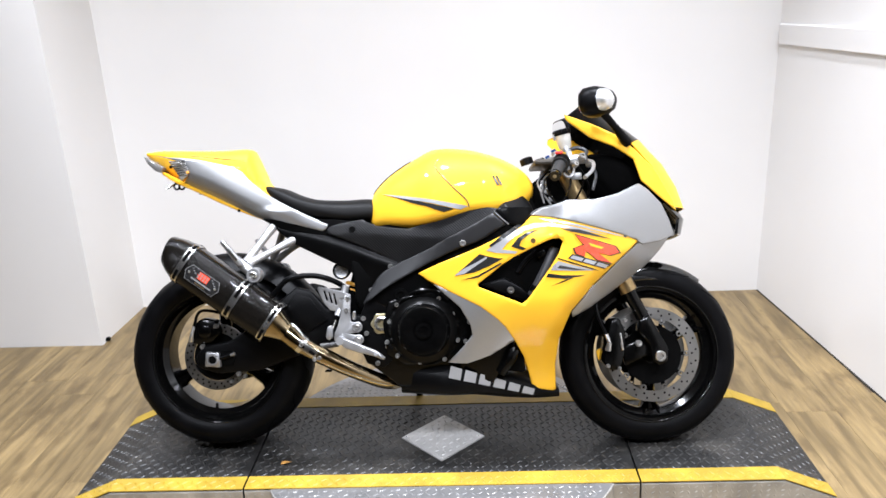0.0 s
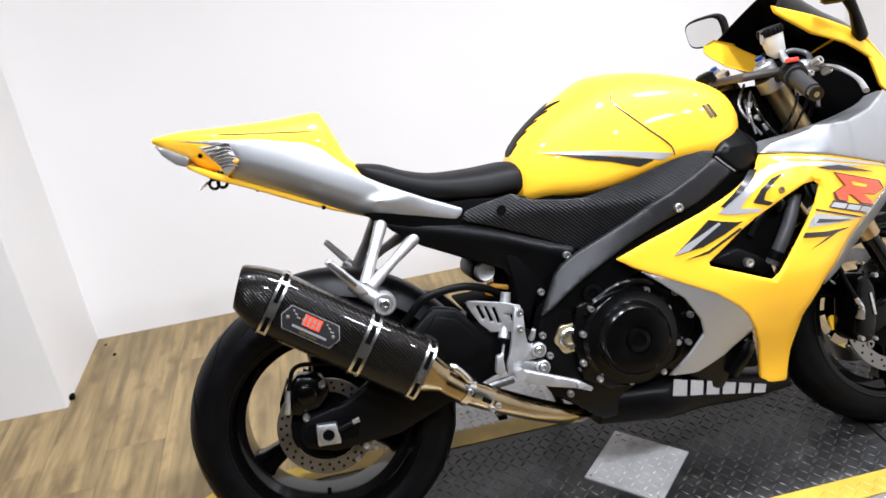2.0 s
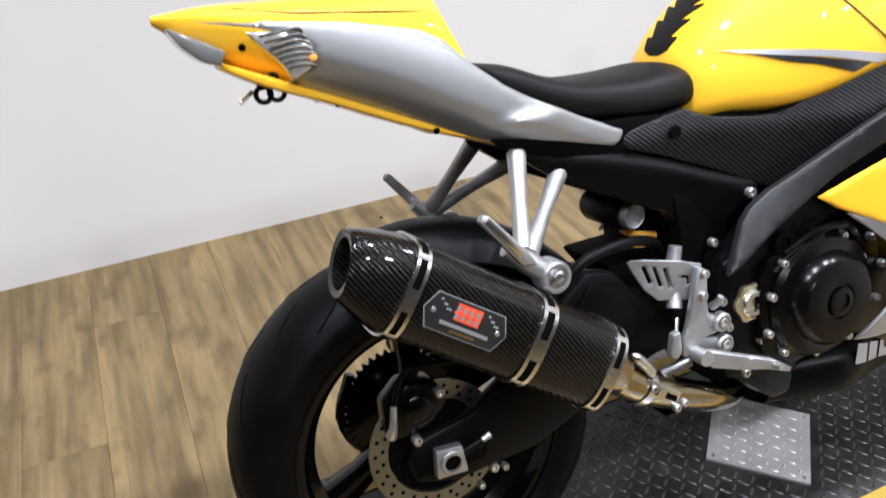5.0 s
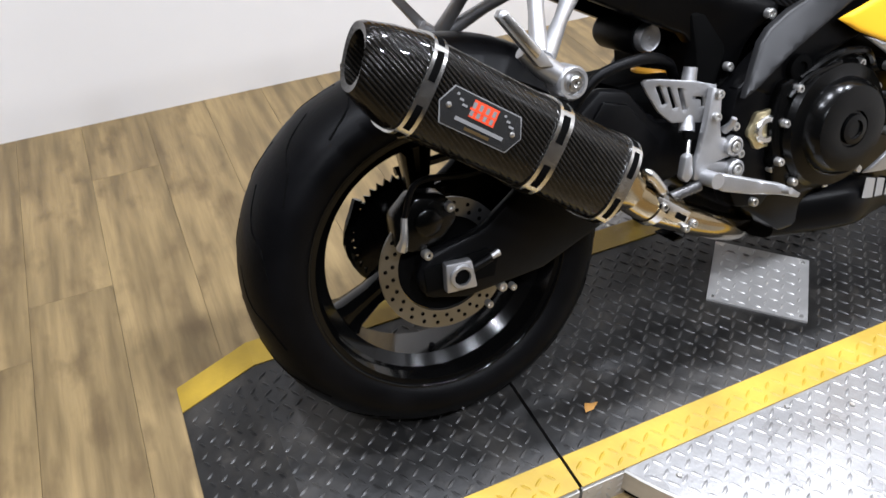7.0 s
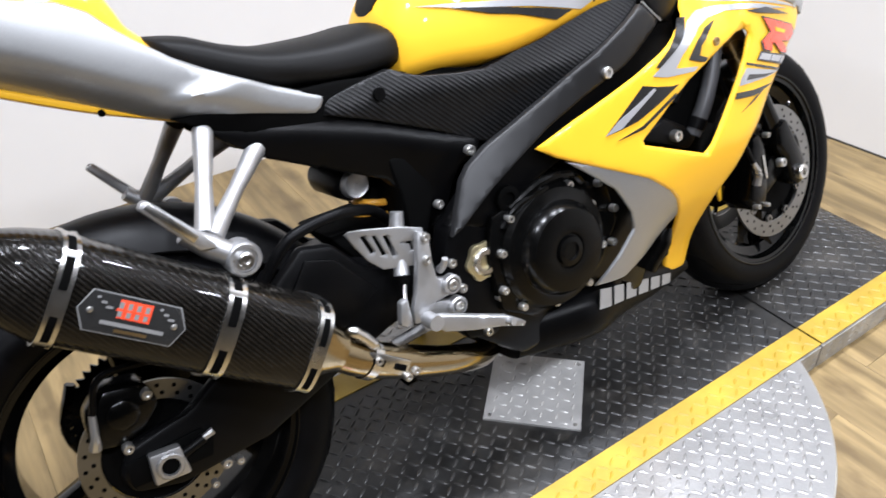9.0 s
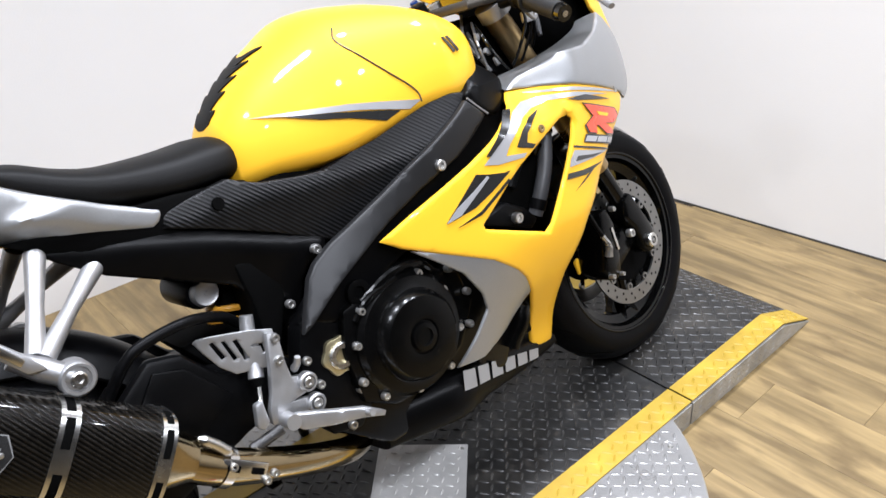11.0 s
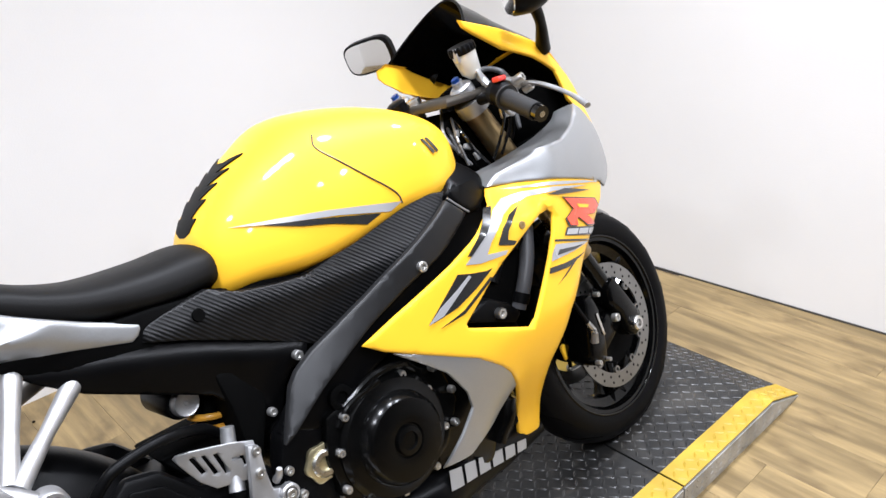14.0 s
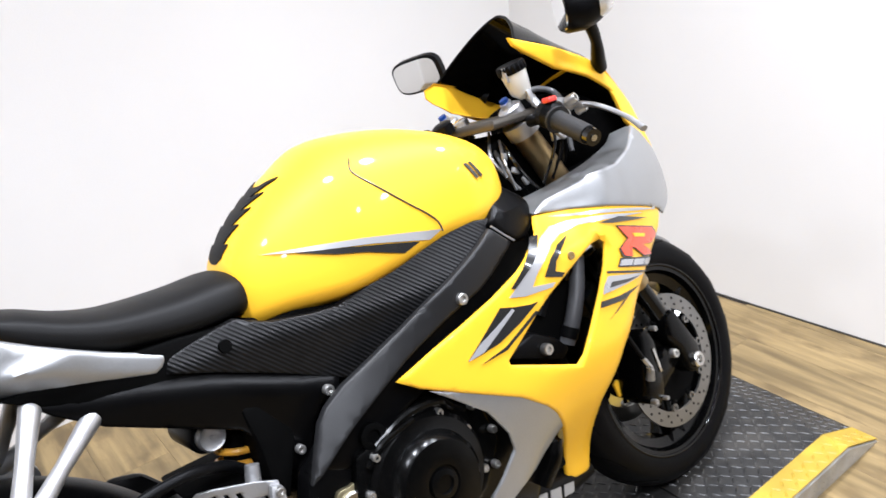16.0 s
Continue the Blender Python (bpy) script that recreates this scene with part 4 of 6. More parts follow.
part("casting_rib", tube([(-0.10, -0.190, 0.425), (-0.07, -0.197, 0.452), (-0.03, -0.2, 0.462)], 0.005, 8), M_ENGINE, cover)

pivot = part("pivot_plate", prism([(-0.205, 0.468), (-0.16, 0.505), (-0.10, 0.543), (0.0, 0.562), (-0.02, 0.52), (-0.05, 0.50), (-0.09, 0.44), (-0.085, 0.40), (-0.10, 0.30), (-0.15, 0.255), (-0.205, 0.27), (-0.235, 0.34), (-0.22, 0.43)], -0.168, -0.12, 0.006), M_BLACK, bike, "black frame pivot plate")
flange = [(-0.153 + (0.033 + 0.0022 * math.cos(6 * q)) * math.cos(q), 0.398 + (0.033 + 0.0022 * math.cos(6 * q)) * math.sin(q)) for q in (2 * math.pi * k / 48 for k in range(48))]
part("pivot_flange", prism(flange, -0.176, -0.160, 0.002), M_BRASS, pivot, "brass-tinted pivot flange")
part("pivot_nut", lathe([(0, 0.17), (0.024, 0.17), (0.024, 0.180), (0.021, 0.183), (0.0135, 0.183), (0.0125, 0.175), (0, 0.175)], (-0.153, 0, 0.398), (0, -1, 0), 24), M_STEEL, pivot, "bright steel pivot nut")
part("pivot_socket", lathe([(0, 0.1756), (0.0124, 0.1756)], (-0.153, 0, 0.398), (0, -1, 0), 6), M_DARK, pivot)
for bx, by, bz in ((-0.203, -0.172, 0.368), (-0.212, -0.170, 0.416), (-0.170, -0.172, 0.272), (-0.136, -0.176, 0.325), (-0.189, -0.128, 0.503)):
    part("bolt", bolt((bx, by, bz), 0.0078, 0.006), M_BOLT, pivot)
# The wide third disc paints the shaded round hole in the web black.
for bx, by, bz, br in ((-0.122, -0.146, 0.577, 0.009), (0.113, -0.230, 0.646, 0.010), (-0.089, -0.180, 0.487, 0.023)):
    part("frame_bolt_and_hole", bolt((bx, by, bz), br, 0.006), M_BOLT if br < 0.015 else M_DARK, bike)

# swingarm and rear axle
arm = [(-0.775, 0.297), (-0.750, 0.335), (-0.66, 0.348), (-0.60, 0.386), (-0.52, 0.455), (-0.435, 0.518), (-0.385, 0.505), (-0.335, 0.445), (-0.22, 0.420), (-0.20, 0.350), (-0.32, 0.335), (-0.45, 0.290), (-0.56, 0.250), (-0.70, 0.242), (-0.765, 0.262)]
swing = part("swingarm", join(prism(arm, -0.128, -0.100, 0.010), prism(arm, 0.100, 0.128, 0.010), box((-0.36, 0, 0.40), (0.10, 0.22, 0.10), 0.02)), M_BLACK, bike, "black aluminium swingarm")
part("arm_brace", prism([(-0.50, 0.42), (-0.435, 0.50), (-0.39, 0.485), (-0.33, 0.41), (-0.40, 0.37)], -0.134, -0.126, 0.004), M_BLACK, swing)
part("axle_slot", prism([(-0.765, 0.275), (-0.765, 0.315), (-0.655, 0.318), (-0.640, 0.300), (-0.650, 0.268)], -0.1315, -0.127, 0.002), M_DARK, swing)
block = part("axle_block", prism([(-0.738, 0.270), (-0.734, 0.318), (-0.690, 0.314), (-0.686, 0.266)], -0.146, -0.128, 0.004), M_CAST, swing, "silver axle adjuster block")
part("axle_nut", lathe([(0, 0.14), (0.020, 0.14), (0.020, 0.149), (0.018, 0.151), (0.0135, 0.151), (0.0128, 0.1465), (0, 0.1463)], (-0.711, 0, 0.292), (0, -1, 0), 20), M_CAST, block)
part("axle_hole", lathe([(0, 0.1468), (0.0128, 0.1468)], (-0.711, 0, 0.292), (0, -1, 0), 20), M_DARK, block)
part("adjuster_barrel", tube([(-0.690, -0.137, 0.296), (-0.655, -0.137, 0.305)], 0.008, 10, 3), M_BLACK, block)
part("adjuster_bolt", tube([(-0.655, -0.137, 0.305), (-0.640, -0.137, 0.309)], [0.005, 0.006], 8, 3), M_CAST, block)
for bx, bz in ((-0.66, 0.215), (-0.615, 0.232)):
    part("bolt", bolt((bx, -0.118, bz), 0.006, 0.006), M_BOLT, swing)


def brake_disc(name, cx, cz, y, r1, r0, holes, rows, parent):
    ob = part(name, lathe([(r0, y - 0.0025), (r1, y - 0.0025), (r1, y + 0.0025), (r0, y + 0.0025)], (cx, 0, cz), closed=True, seg=72), M_DISC, parent, "drilled steel brake disc", angle=30)
    verts = []
    bm = bmesh.new()
    for k in range(holes):
        for j in range(rows):
            q = 2 * math.pi * (k + 0.33 * j) / holes
            r = r0 + (r1 - r0) * (j + 0.8) / (rows + 0.6)
            c = Vector((cx + r * math.cos(q), y - math.copysign(0.0029, -y), cz + r * math.sin(q)))
            bm.faces.new([bm.verts.new(c + Vector((0.0035 * math.cos(a), 0, 0.0035 * math.sin(a)))) for a in (2 * math.pi * i / 8 for i in range(8))])
    tagged(part("drilling", bm, M_DARK, ob), kind="stuff")
    return ob


brake_disc("brake_disc", RX, RZ, -0.088, 0.110, 0.080, 26, 2, rear_wheel)
part("disc_carrier", lathe([(0.03, -0.083), (0.079, -0.086), (0.079, -0.082), (0.03, -0.075)], (RX, 0, RZ), closed=True), M_DARK, rear_wheel)
teeth = []
for k in range(42 * 2):
    q, r = math.pi * k / 42, (0.094 if k % 2 else 0.105)
    teeth.append((RX + r * math.cos(q), RZ + r * math.sin(q)))
part("sprocket", prism(teeth, 0.083, 0.089), M_ENGINE, rear_wheel, "dark toothed drive sprocket")
part("drive_chain", tube([(RX, 0.095, RZ + 0.106), (-0.50, 0.095, 0.41), (-0.28, 0.095, 0.44), (-0.24, 0.095, 0.40), (-0.28, 0.095, 0.36), (-0.5, 0.095, 0.25), (RX, 0.095, RZ - 0.106), (RX - 0.075, 0.095, RZ - 0.075), (RX - 0.106, 0.095, RZ), (RX - 0.075, 0.095, RZ + 0.075)], 0.009, 6, 4), M_ENGINE, bike)
cal = part("rear_caliper", prism([(-0.795, 0.345), (-0.79, 0.395), (-0.755, 0.425), (-0.705, 0.415), (-0.69, 0.375), (-0.72, 0.345), (-0.76, 0.335)], -0.118, -0.062, 0.010), M_ENGINE, bike, "black rear brake caliper")
part("piston_cap", lathe([(0, 0.115), (0.022, 0.115), (0.022, 0.124), (0.018, 0.127), (0, 0.127)], (-0.742, 0, 0.383), (0, -1, 0), 20), M_ENGINE, cal)
part("banjo_bolt", tube([(-0.790, -0.12, 0.352), (-0.785, -0.125, 0.37), (-0.778, -0.12, 0.40)], [0.009, 0.006, 0.005], 8), M_BOLT, cal)
part("brake_hose", tube([(-0.778, -0.12, 0.40), (-0.75, -0.125, 0.45), (-0.66, -0.12, 0.44), (-0.56, -0.135, 0.46), (-0.50, -0.14, 0.51)], 0.005, 8), M_BLACK, cal)
for bx, bz in ((-0.705, 0.398), (-0.752, 0.332), (-0.635, 0.24)):
    part("bolt", bolt((bx, -0.12, bz), 0.008, 0.007), M_BOLT, cal)


def arc_guard(cx, cz, a0, a1, r0, r1, half, drop, n=28):
    """A mudguard: a curved channel round a wheel."""
    rings = []
    for k in range(n + 1):
        q = radians(a0 + (a1 - a0) * k / n)
        r = r0 + (r1 - r0) * k / n
        taper = 1 - 0.35 * (k / n) ** 2
        ring = []
        for j in range(11):
            u = -1 + 2 * j / 10
            ring.append((r - drop * abs(u) ** 2.5, u * half * taper))
        ring += [(p - 0.004, v * 0.97) for p, v in reversed(ring)]
        rings.append([(cx + p * math.cos(q), v, cz + p * math.sin(q)) for p, v in ring])
    return rings_mesh(rings)


part("rear_hugger", arc_guard(RX, RZ, 14, 104, 0.385, 0.332, 0.098, 0.055), M_BLACK, bike, "black rear tyre hugger")
mudguard = part("front_mudguard", arc_guard(FX, FZ, 138, 52, 0.310, 0.303, 0.070, 0.06), M_BLACK_GLOSS, bike, "gloss black front mudguard")
part("brake_line", tube([(-0.506, -0.14, 0.495), (-0.47, -0.15, 0.535), (-0.437, -0.155, 0.552), (-0.367, -0.15, 0.555), (-0.305, -0.12, 0.532), (-0.27, -0.09, 0.50)], 0.009, 10), M_BLACK, bike, "black rubber brake line")
res = part("shock_reservoir", lathe([(0, -0.05), (0.026, -0.05), (0.030, -0.04), (0.030, 0.045), (0.027, 0.052), (0, 0.052)], (-0.302, 0.0, 0.567), (0.08, -1, -0.05), 28), M_BLACK, bike, "black remote shock reservoir")
part("reservoir_cap", lathe([(0, 0.05), (0.024, 0.05), (0.024, 0.062), (0.021, 0.066), (0.018, 0.064), (0.004, 0.064), (0.003, 0.066), (0, 0.066)], (-0.300, 0.0, 0.566), (0.08, -1, -0.05), 28), M_CAST, res, "turned aluminium end cap")
for k in range(2):
    part("spring_coil", lathe([(0.030 + 0.006 * math.cos(a), 0.006 * math.sin(a)) for a in (2 * math.pi * i / 8 for i in range(8))], (-0.255 - 0.006 * k, -0.02, 0.515 - 0.020 * k), (0.28, 0.05, 1), 24, True), M_ORANGE, res)
part("shock_body", tube([(-0.24, -0.02, 0.56), (-0.30, -0.02, 0.36)], 0.022, 14), M_DARK, res)
part("inner_fender", prism([(-0.255, 0.60), (-0.17, 0.60), (-0.185, 0.52), (-0.225, 0.43), (-0.245, 0.47), (-0.245, 0.53)], -0.118, 0.118, 0.008), M_DARK, bike, "black inner rear fender")
part("inner_fender", prism([(-0.37, 0.50), (-0.26, 0.50), (-0.20, 0.42), (-0.30, 0.40)], -0.07, 0.07, 0.01), M_DARK, bike)

# exhaust
MA, MB = Vector((-0.826, 0, 0.647)), Vector((-0.490, 0, 0.406))
MD = (MB - MA).normalized()
MU = Vector((-MD.z, 0, MD.x))


def MY(s):
    """The silencer splays away from the wheel towards its front."""
    return -0.182 - 0.06 * s


def muffler_ring(s, a, b, sq=3.2, seg=40, tilt=0.0):
    out = []
    for k in range(seg):
        q = 2 * math.pi * k / seg
        c, w = math.cos(q), math.sin(q)
        u = a * math.copysign(abs(w) ** (2 / sq), w)
        v = b * math.copysign(abs(c) ** (2 / sq), c)
        out.append(MA + MD * (s + tilt * u) + MU * (u + 0.004) + Vector((0, MY(s) + v, 0)))
    return out


A0, B0 = 0.0655, 0.062
can = part("silencer", rings_mesh([muffler_ring(s, A0 * k, B0 * k) for s, k in ((0.060, 1.0), (0.10, 1.0), (0.2, 1.0), (0.30, 1.0), (0.40, 1.0), (0.412, 0.97))]), M_CARBON, bike, "faceted carbon-fibre silencer", angle=50)
part("end_cap", rings_mesh([muffler_ring(s, a, b, sq, tilt=tl) for s, a, b, sq, tl in ((0.062, A0, B0, 3.2, 0), (0.03, 0.058, 0.056, 3, -0.1), (0.0, 0.047, 0.046, 2.6, -0.22), (-0.006, 0.043, 0.042, 2.4, -0.22), (-0.004, 0.034, 0.034, 2.1, -0.22), (0.03, 0.031, 0.031, 2, -0.22), (0.10, 0.030, 0.030, 2, -0.1))], cap=False), M_CARBON, can, "tapered carbon end cap", angle=50)
part("outlet", rings_mesh([muffler_ring(0.05, 0.032, 0.032, 2, tilt=-0.2), muffler_ring(0.055, 0.032, 0.032, 2, tilt=-0.2)]), M_DARK, can)


def strap(s, wide, k):
    rings = []
    for a, b, h in ((0, 0, 0.0), (0, 1, 0.0025), (wide, 1, 0.0025), (wide, 0, 0.0)):
        rings.append(muffler_ring(s + a, A0 * k + (0.0034 if b else 0.0004), B0 * k + (0.0034 if b else 0.0004), 3.2, 48))
    ob = part("clamp_strap", rings_mesh(rings, cap=False), M_STEEL, can, "slotted steel clamp strap", angle=30)
    outer = muffler_ring(s + wide / 2, A0 * k + 0.0037, B0 * k + 0.0037, 3.2, 96)
    for j0 in range(2, 96, 12):
        run = [outer[(j0 + i) % 96] for i in range(10)]
        bm = bmesh.new()
        n0 = [(p + MD * wide * 0.24, p - MD * wide * 0.24) for p in run]
        va = [[bm.verts.new(q) for q in pq] for pq in n0]
        for x, y in zip(va, va[1:]):
            bm.faces.new((x[0], y[0], y[1], x[1]))
        part("slot", bm, M_DARK, ob)
    return ob


strap(0.064, 0.020, 1.0)
strap(0.262, 0.024, 1.0)
strap(0.392, 0.020, 0.985)
for s in (0.074, 0.402):
    p = MA + MD * s + MU * A0
    part("rivet", lathe([(0, 0.006), (0.006, 0.004), (0.008, 0.0)], (p.x, MY(s) - 0.035, p.z - 0.003), (MU.x, -0.4, MU.z), 12), M_BOLT, can)


def on_can(s, u, lift=0.0):
    """A point on the camera-side flat of the silencer: way along it, way up it."""
    p = MA + MD * s + MU * (u + 0.004)
    y = MY(s) - B0 * (1 - min(1, abs(u / A0)) ** 3.2) ** (1 / 3.2) - lift
    return Vector((p.x, y, p.z))


def can_patch(s0, s1, u0, u1, lift, cut=0.0, n=6):
    bm = bmesh.new()
    rows = []
    for i in range(n + 1):
        f = i / n
        u = u0 + (u1 - u0) * f
        c = cut * abs(2 * f - 1)
        rows.append([bm.verts.new(on_can(s0 + c, u, lift)), bm.verts.new(on_can(s1 - c, u, lift))])
    for a, b in zip(rows, rows[1:]):
        bm.faces.new((a[0], a[1], b[1], b[0]))
    return bm


badge = part("badge", can_patch(0.0935, 0.2205, -0.0285, 0.0225, 0.0015, 0.012), M_WHITE, can, "riveted maker's plate with red emblem")
part("badge_face", can_patch(0.095, 0.219, -0.027, 0.021, 0.002, 0.012), M_DECAL_BLACK, badge)
part("red_emblem", can_patch(0.138, 0.176, -0.006, 0.017, 0.0026), M_RED, badge, "plain red emblem block")
for k in range(4):
    part("emblem_bar", can_patch(0.138 + 0.010 * k, 0.143 + 0.010 * k, -0.004, 0.014, 0.003), M_WHITE, badge)
part("emblem_bar", can_patch(0.136, 0.176, 0.003, 0.006, 0.0031), M_RED, badge)
part("lettering_bar", can_patch(0.122, 0.196, -0.0165, -0.0115, 0.0026), M_WHITE, badge)
part("lettering_bar", can_patch(0.140, 0.178, -0.0235, -0.0195, 0.0026), M_GOLD, badge)
for s0 in (0.112, 0.184):
    for k in range(3):
        part("emblem_bar", can_patch(s0 + 0.006 * k, s0 + 0.004 + 0.008 * k, 0.013 - 0.005 * k, 0.016 - 0.005 * k, 0.0026), M_WHITE, badge)
for s0 in (0.108, 0.206):
    p = on_can(s0, -0.003, 0.002)
    part("rivet", lathe([(0, 0.003), (0.003, 0.002), (0.004, 0)], p, (0, -1, 0), 10), M_BOLT, badge)
exit_cone = rings_mesh([muffler_ring(s, a, b, sq) for s, a, b, sq in ((0.405, 0.056, 0.055, 3), (0.425, 0.046, 0.046, 2.6), (0.45, 0.036, 0.036, 2.2), (0.462, 0.033, 0.033, 2))])
pipe = part("exhaust_pipe", join(exit_cone, tube([(-0.455, -0.208, 0.381), (-0.405, -0.200, 0.340), (-0.316, -0.180, 0.286), (-0.225, -0.150, 0.236), (-0.145, -0.105, 0.198), (-0.08, -0.05, 0.20)], [0.029, 0.029, 0.027, 0.025, 0.023, 0.022], 20)), M_PIPE, bike, "straw-tinted steel link pipe", angle=50)
part("pipe_clamp", tube([(-0.412, -0.201, 0.346), (-0.400, -0.199, 0.336)], 0.032, 20, 2), M_STEEL, pipe)
part("pipe_bracket", box((-0.385, -0.226, 0.332), (0.075, 0.006, 0.026), 0.002, pose(0, 0, 0, 0, 36, 0)), M_STEEL, pipe, "slotted steel bracket")
for k in range(2):
    part("bracket_slot", box((-0.400 + 0.032 * k, -0.2302, 0.342 - 0.023 * k), (0.02, 0.002, 0.010), 0.001, pose(0, 0, 0, 0, 36, 0)), M_DARK, pipe)
for bx, bz in ((-0.400, 0.345), (-0.345, 0.302), (-0.36, 0.298)):
    part("bolt", bolt((bx, -0.230, bz), 0.0065, 0.005), M_BOLT, pipe)
part("spring", tube([(-0.432, -0.226, 0.412), (-0.424, -0.226, 0.404), (-0.411, -0.225, 0.389), (-0.398, -0.223, 0.370), (-0.389, -0.221, 0.360)], [0.003, 0.0085, 0.0085, 0.0085, 0.003], 12), M_STEEL, pipe, "silver exhaust spring")
part("pipe_hanger", box((-0.33, -0.15, 0.25), (0.02, 0.05, 0.004), 0.001), M_ENGINE, pipe)


# foot controls
def peg_bracket(sgn):
    s = -1.0 if sgn > 0 else 0.75
    bracket = part("passenger_peg_bracket", join(
        tube([(-0.512, s * 0.088, 0.718), (-0.546, s * 0.146, 0.658), (-0.575, s * 0.196, 0.606)], [0.015, 0.0115, 0.014], 16),
        tube([(-0.446, s * 0.088, 0.672), (-0.505, s * 0.142, 0.638), (-0.568, s * 0.200, 0.600)], [0.015, 0.0105, 0.014], 16),
        tube([(-0.605, s * 0.205, 0.620), (-0.575, s * 0.208, 0.592), (-0.543, s * 0.215, 0.566)], [0.012, 0.017, 0.015], 16)), M_CAST, bike, "cast aluminium passenger peg bracket")
    part("boss", lathe([(0, 0.195 * abs(s)), (0.024, 0.195 * abs(s)), (0.024, 0.226 * abs(s)), (0.021, 0.230 * abs(s)), (0.017, 0.230 * abs(s)), (0.016, 0.226 * abs(s)), (0, 0.226 * abs(s))], (-0.543, 0, 0.566), (0, math.copysign(1, s), 0), 24), M_CAST, bracket)
    part("peg_bolt", lathe([(0, 0.224 * abs(s)), (0.011, 0.224 * abs(s)), (0.011, 0.234 * abs(s)), (0.009, 0.236 * abs(s)), (0.005, 0.236 * abs(s)), (0.004, 0.231 * abs(s)), (0, 0.231 * abs(s))], (-0.543, 0, 0.566), (0, math.copysign(1, s), 0), 14), M_STEEL, bracket)
    part("folding_peg", prism([(-0.648, 0.672), (-0.642, 0.680), (-0.634, 0.679), (-0.586, 0.620), (-0.570, 0.594), (-0.594, 0.598)], min(s * 0.216, s * 0.230), max(s * 0.216, s * 0.230), 0.003), M_CAST, bracket, "ribbed folding foot peg")
    part("peg_rubber", prism([(-0.642, 0.672), (-0.634, 0.677), (-0.590, 0.618), (-0.598, 0.611)], min(s * 0.230, s * 0.233), max(s * 0.230, s * 0.233), 0.001), M_STEEL, bracket)
    return bracket


peg_bracket(1)
peg_bracket(-1)
rearset = part("foot_control_bracket", prism([(-0.267, 0.494), (-0.249, 0.486), (-0.252, 0.435), (-0.250, 0.409), (-0.234, 0.403), (-0.218, 0.394), (-0.216, 0.380), (-0.226, 0.373), (-0.258, 0.370), (-0.225, 0.362), (-0.215, 0.350), (-0.219, 0.339), (-0.235, 0.337), (-0.268, 0.348), (-0.285, 0.343), (-0.306, 0.350), (-0.303, 0.373), (-0.293, 0.394), (-0.280, 0.439)], -0.184, -0.170, 0.003), M_CAST, bike, "cast aluminium foot control bracket")
slots = [[(-0.344, 0.505), (-0.337, 0.506), (-0.327, 0.475), (-0.334, 0.473)], [(-0.327, 0.502), (-0.321, 0.501), (-0.311, 0.466), (-0.318, 0.465)], [(-0.311, 0.497), (-0.304, 0.497), (-0.296, 0.460), (-0.303, 0.460)], [(-0.288, 0.481), (-0.270, 0.477), (-0.270, 0.461), (-0.274, 0.461), (-0.275, 0.473), (-0.288, 0.476)]]
part("heel_guard", panel([(-0.364, 0.514), (-0.358, 0.518), (-0.340, 0.516), (-0.283, 0.504), (-0.251, 0.493), (-0.251, 0.461), (-0.275, 0.436), (-0.299, 0.440), (-0.321, 0.443), (-0.340, 0.463), (-0.356, 0.494)], lambda x, z: 0.135 + 0.33 * (x + 0.364), thick=0.004, holes=slots, step=0.008, roll=0.0015), M_CAST, rearset, "slotted aluminium heel guard", angle=30)
part("brake_pedal", panel([(-0.286, 0.359), (-0.267, 0.358), (-0.214, 0.338), (-0.166, 0.320), (-0.138, 0.300), (-0.142, 0.293), (-0.176, 0.305), (-0.224, 0.315), (-0.270, 0.329), (-0.284, 0.344)], lambda x, z: 0.208 + 0.25 * (x + 0.285), thick=0.012, step=0.012, roll=0.004), M_CAST, rearset, "bare aluminium brake pedal", angle=50)
part("pedal_tip", tube([(-0.168, -0.232, 0.311), (-0.166, -0.250, 0.313)], 0.006, 10, 3), M_CAST, rearset)
part("pedal_pivot", tube([(-0.283, -0.180, 0.350), (-0.283, -0.214, 0.351)], 0.013, 14, 3), M_CAST, rearset)
part("link_sleeve", tube([(-0.294, -0.182, 0.338), (-0.350, -0.180, 0.331)], 0.0095, 12, 3), M_DECAL_GREY, rearset, "dark rubber linkage sleeve")
part("master_cylinder", tube([(-0.270, -0.134, 0.520), (-0.278, -0.137, 0.490), (-0.290, -0.149, 0.442), (-0.296, -0.155, 0.424)], [0.011, 0.0125, 0.0125, 0.013], 16), M_CAST, rearset)
part("dust_boot", tube([(-0.296, -0.162, 0.424), (-0.300, -0.165, 0.413)], [0.012, 0.009], 14, 3), M_DARK, rearset)
part("push_rod", tube([(-0.300, -0.165, 0.415), (-0.309, -0.172, 0.392), (-0.314, -0.176, 0.384)], [0.004, 0.004, 0.006], 8), M_STEEL, rearset)
part("clevis", prism([(-0.324, 0.396), (-0.310, 0.398), (-0.309, 0.360), (-0.321, 0.350), (-0.332, 0.360)], -0.188, -0.172, 0.004), M_CAST, rearset)
part("foot_peg", tube([(-0.240, -0.178, 0.418), (-0.238, -0.190, 0.428), (-0.236, -0.196, 0.440)], [0.007, 0.006, 0.005], 10), M_CAST, rearset, "folded rider foot peg end")
for bx, bz in ((-0.230, 0.391), (-0.227, 0.351)):
    part("boss", lathe([(0, 0.180), (0.0165, 0.180), (0.0165, 0.192), (0.014, 0.195), (0.0115, 0.195), (0.011, 0.189), (0, 0.189)], (bx, 0, bz), (0, -1, 0), 22), M_CAST, rearset)
    part("bolt", bolt((bx, -0.192, bz), 0.009, 0.005), M_BOLT, rearset)
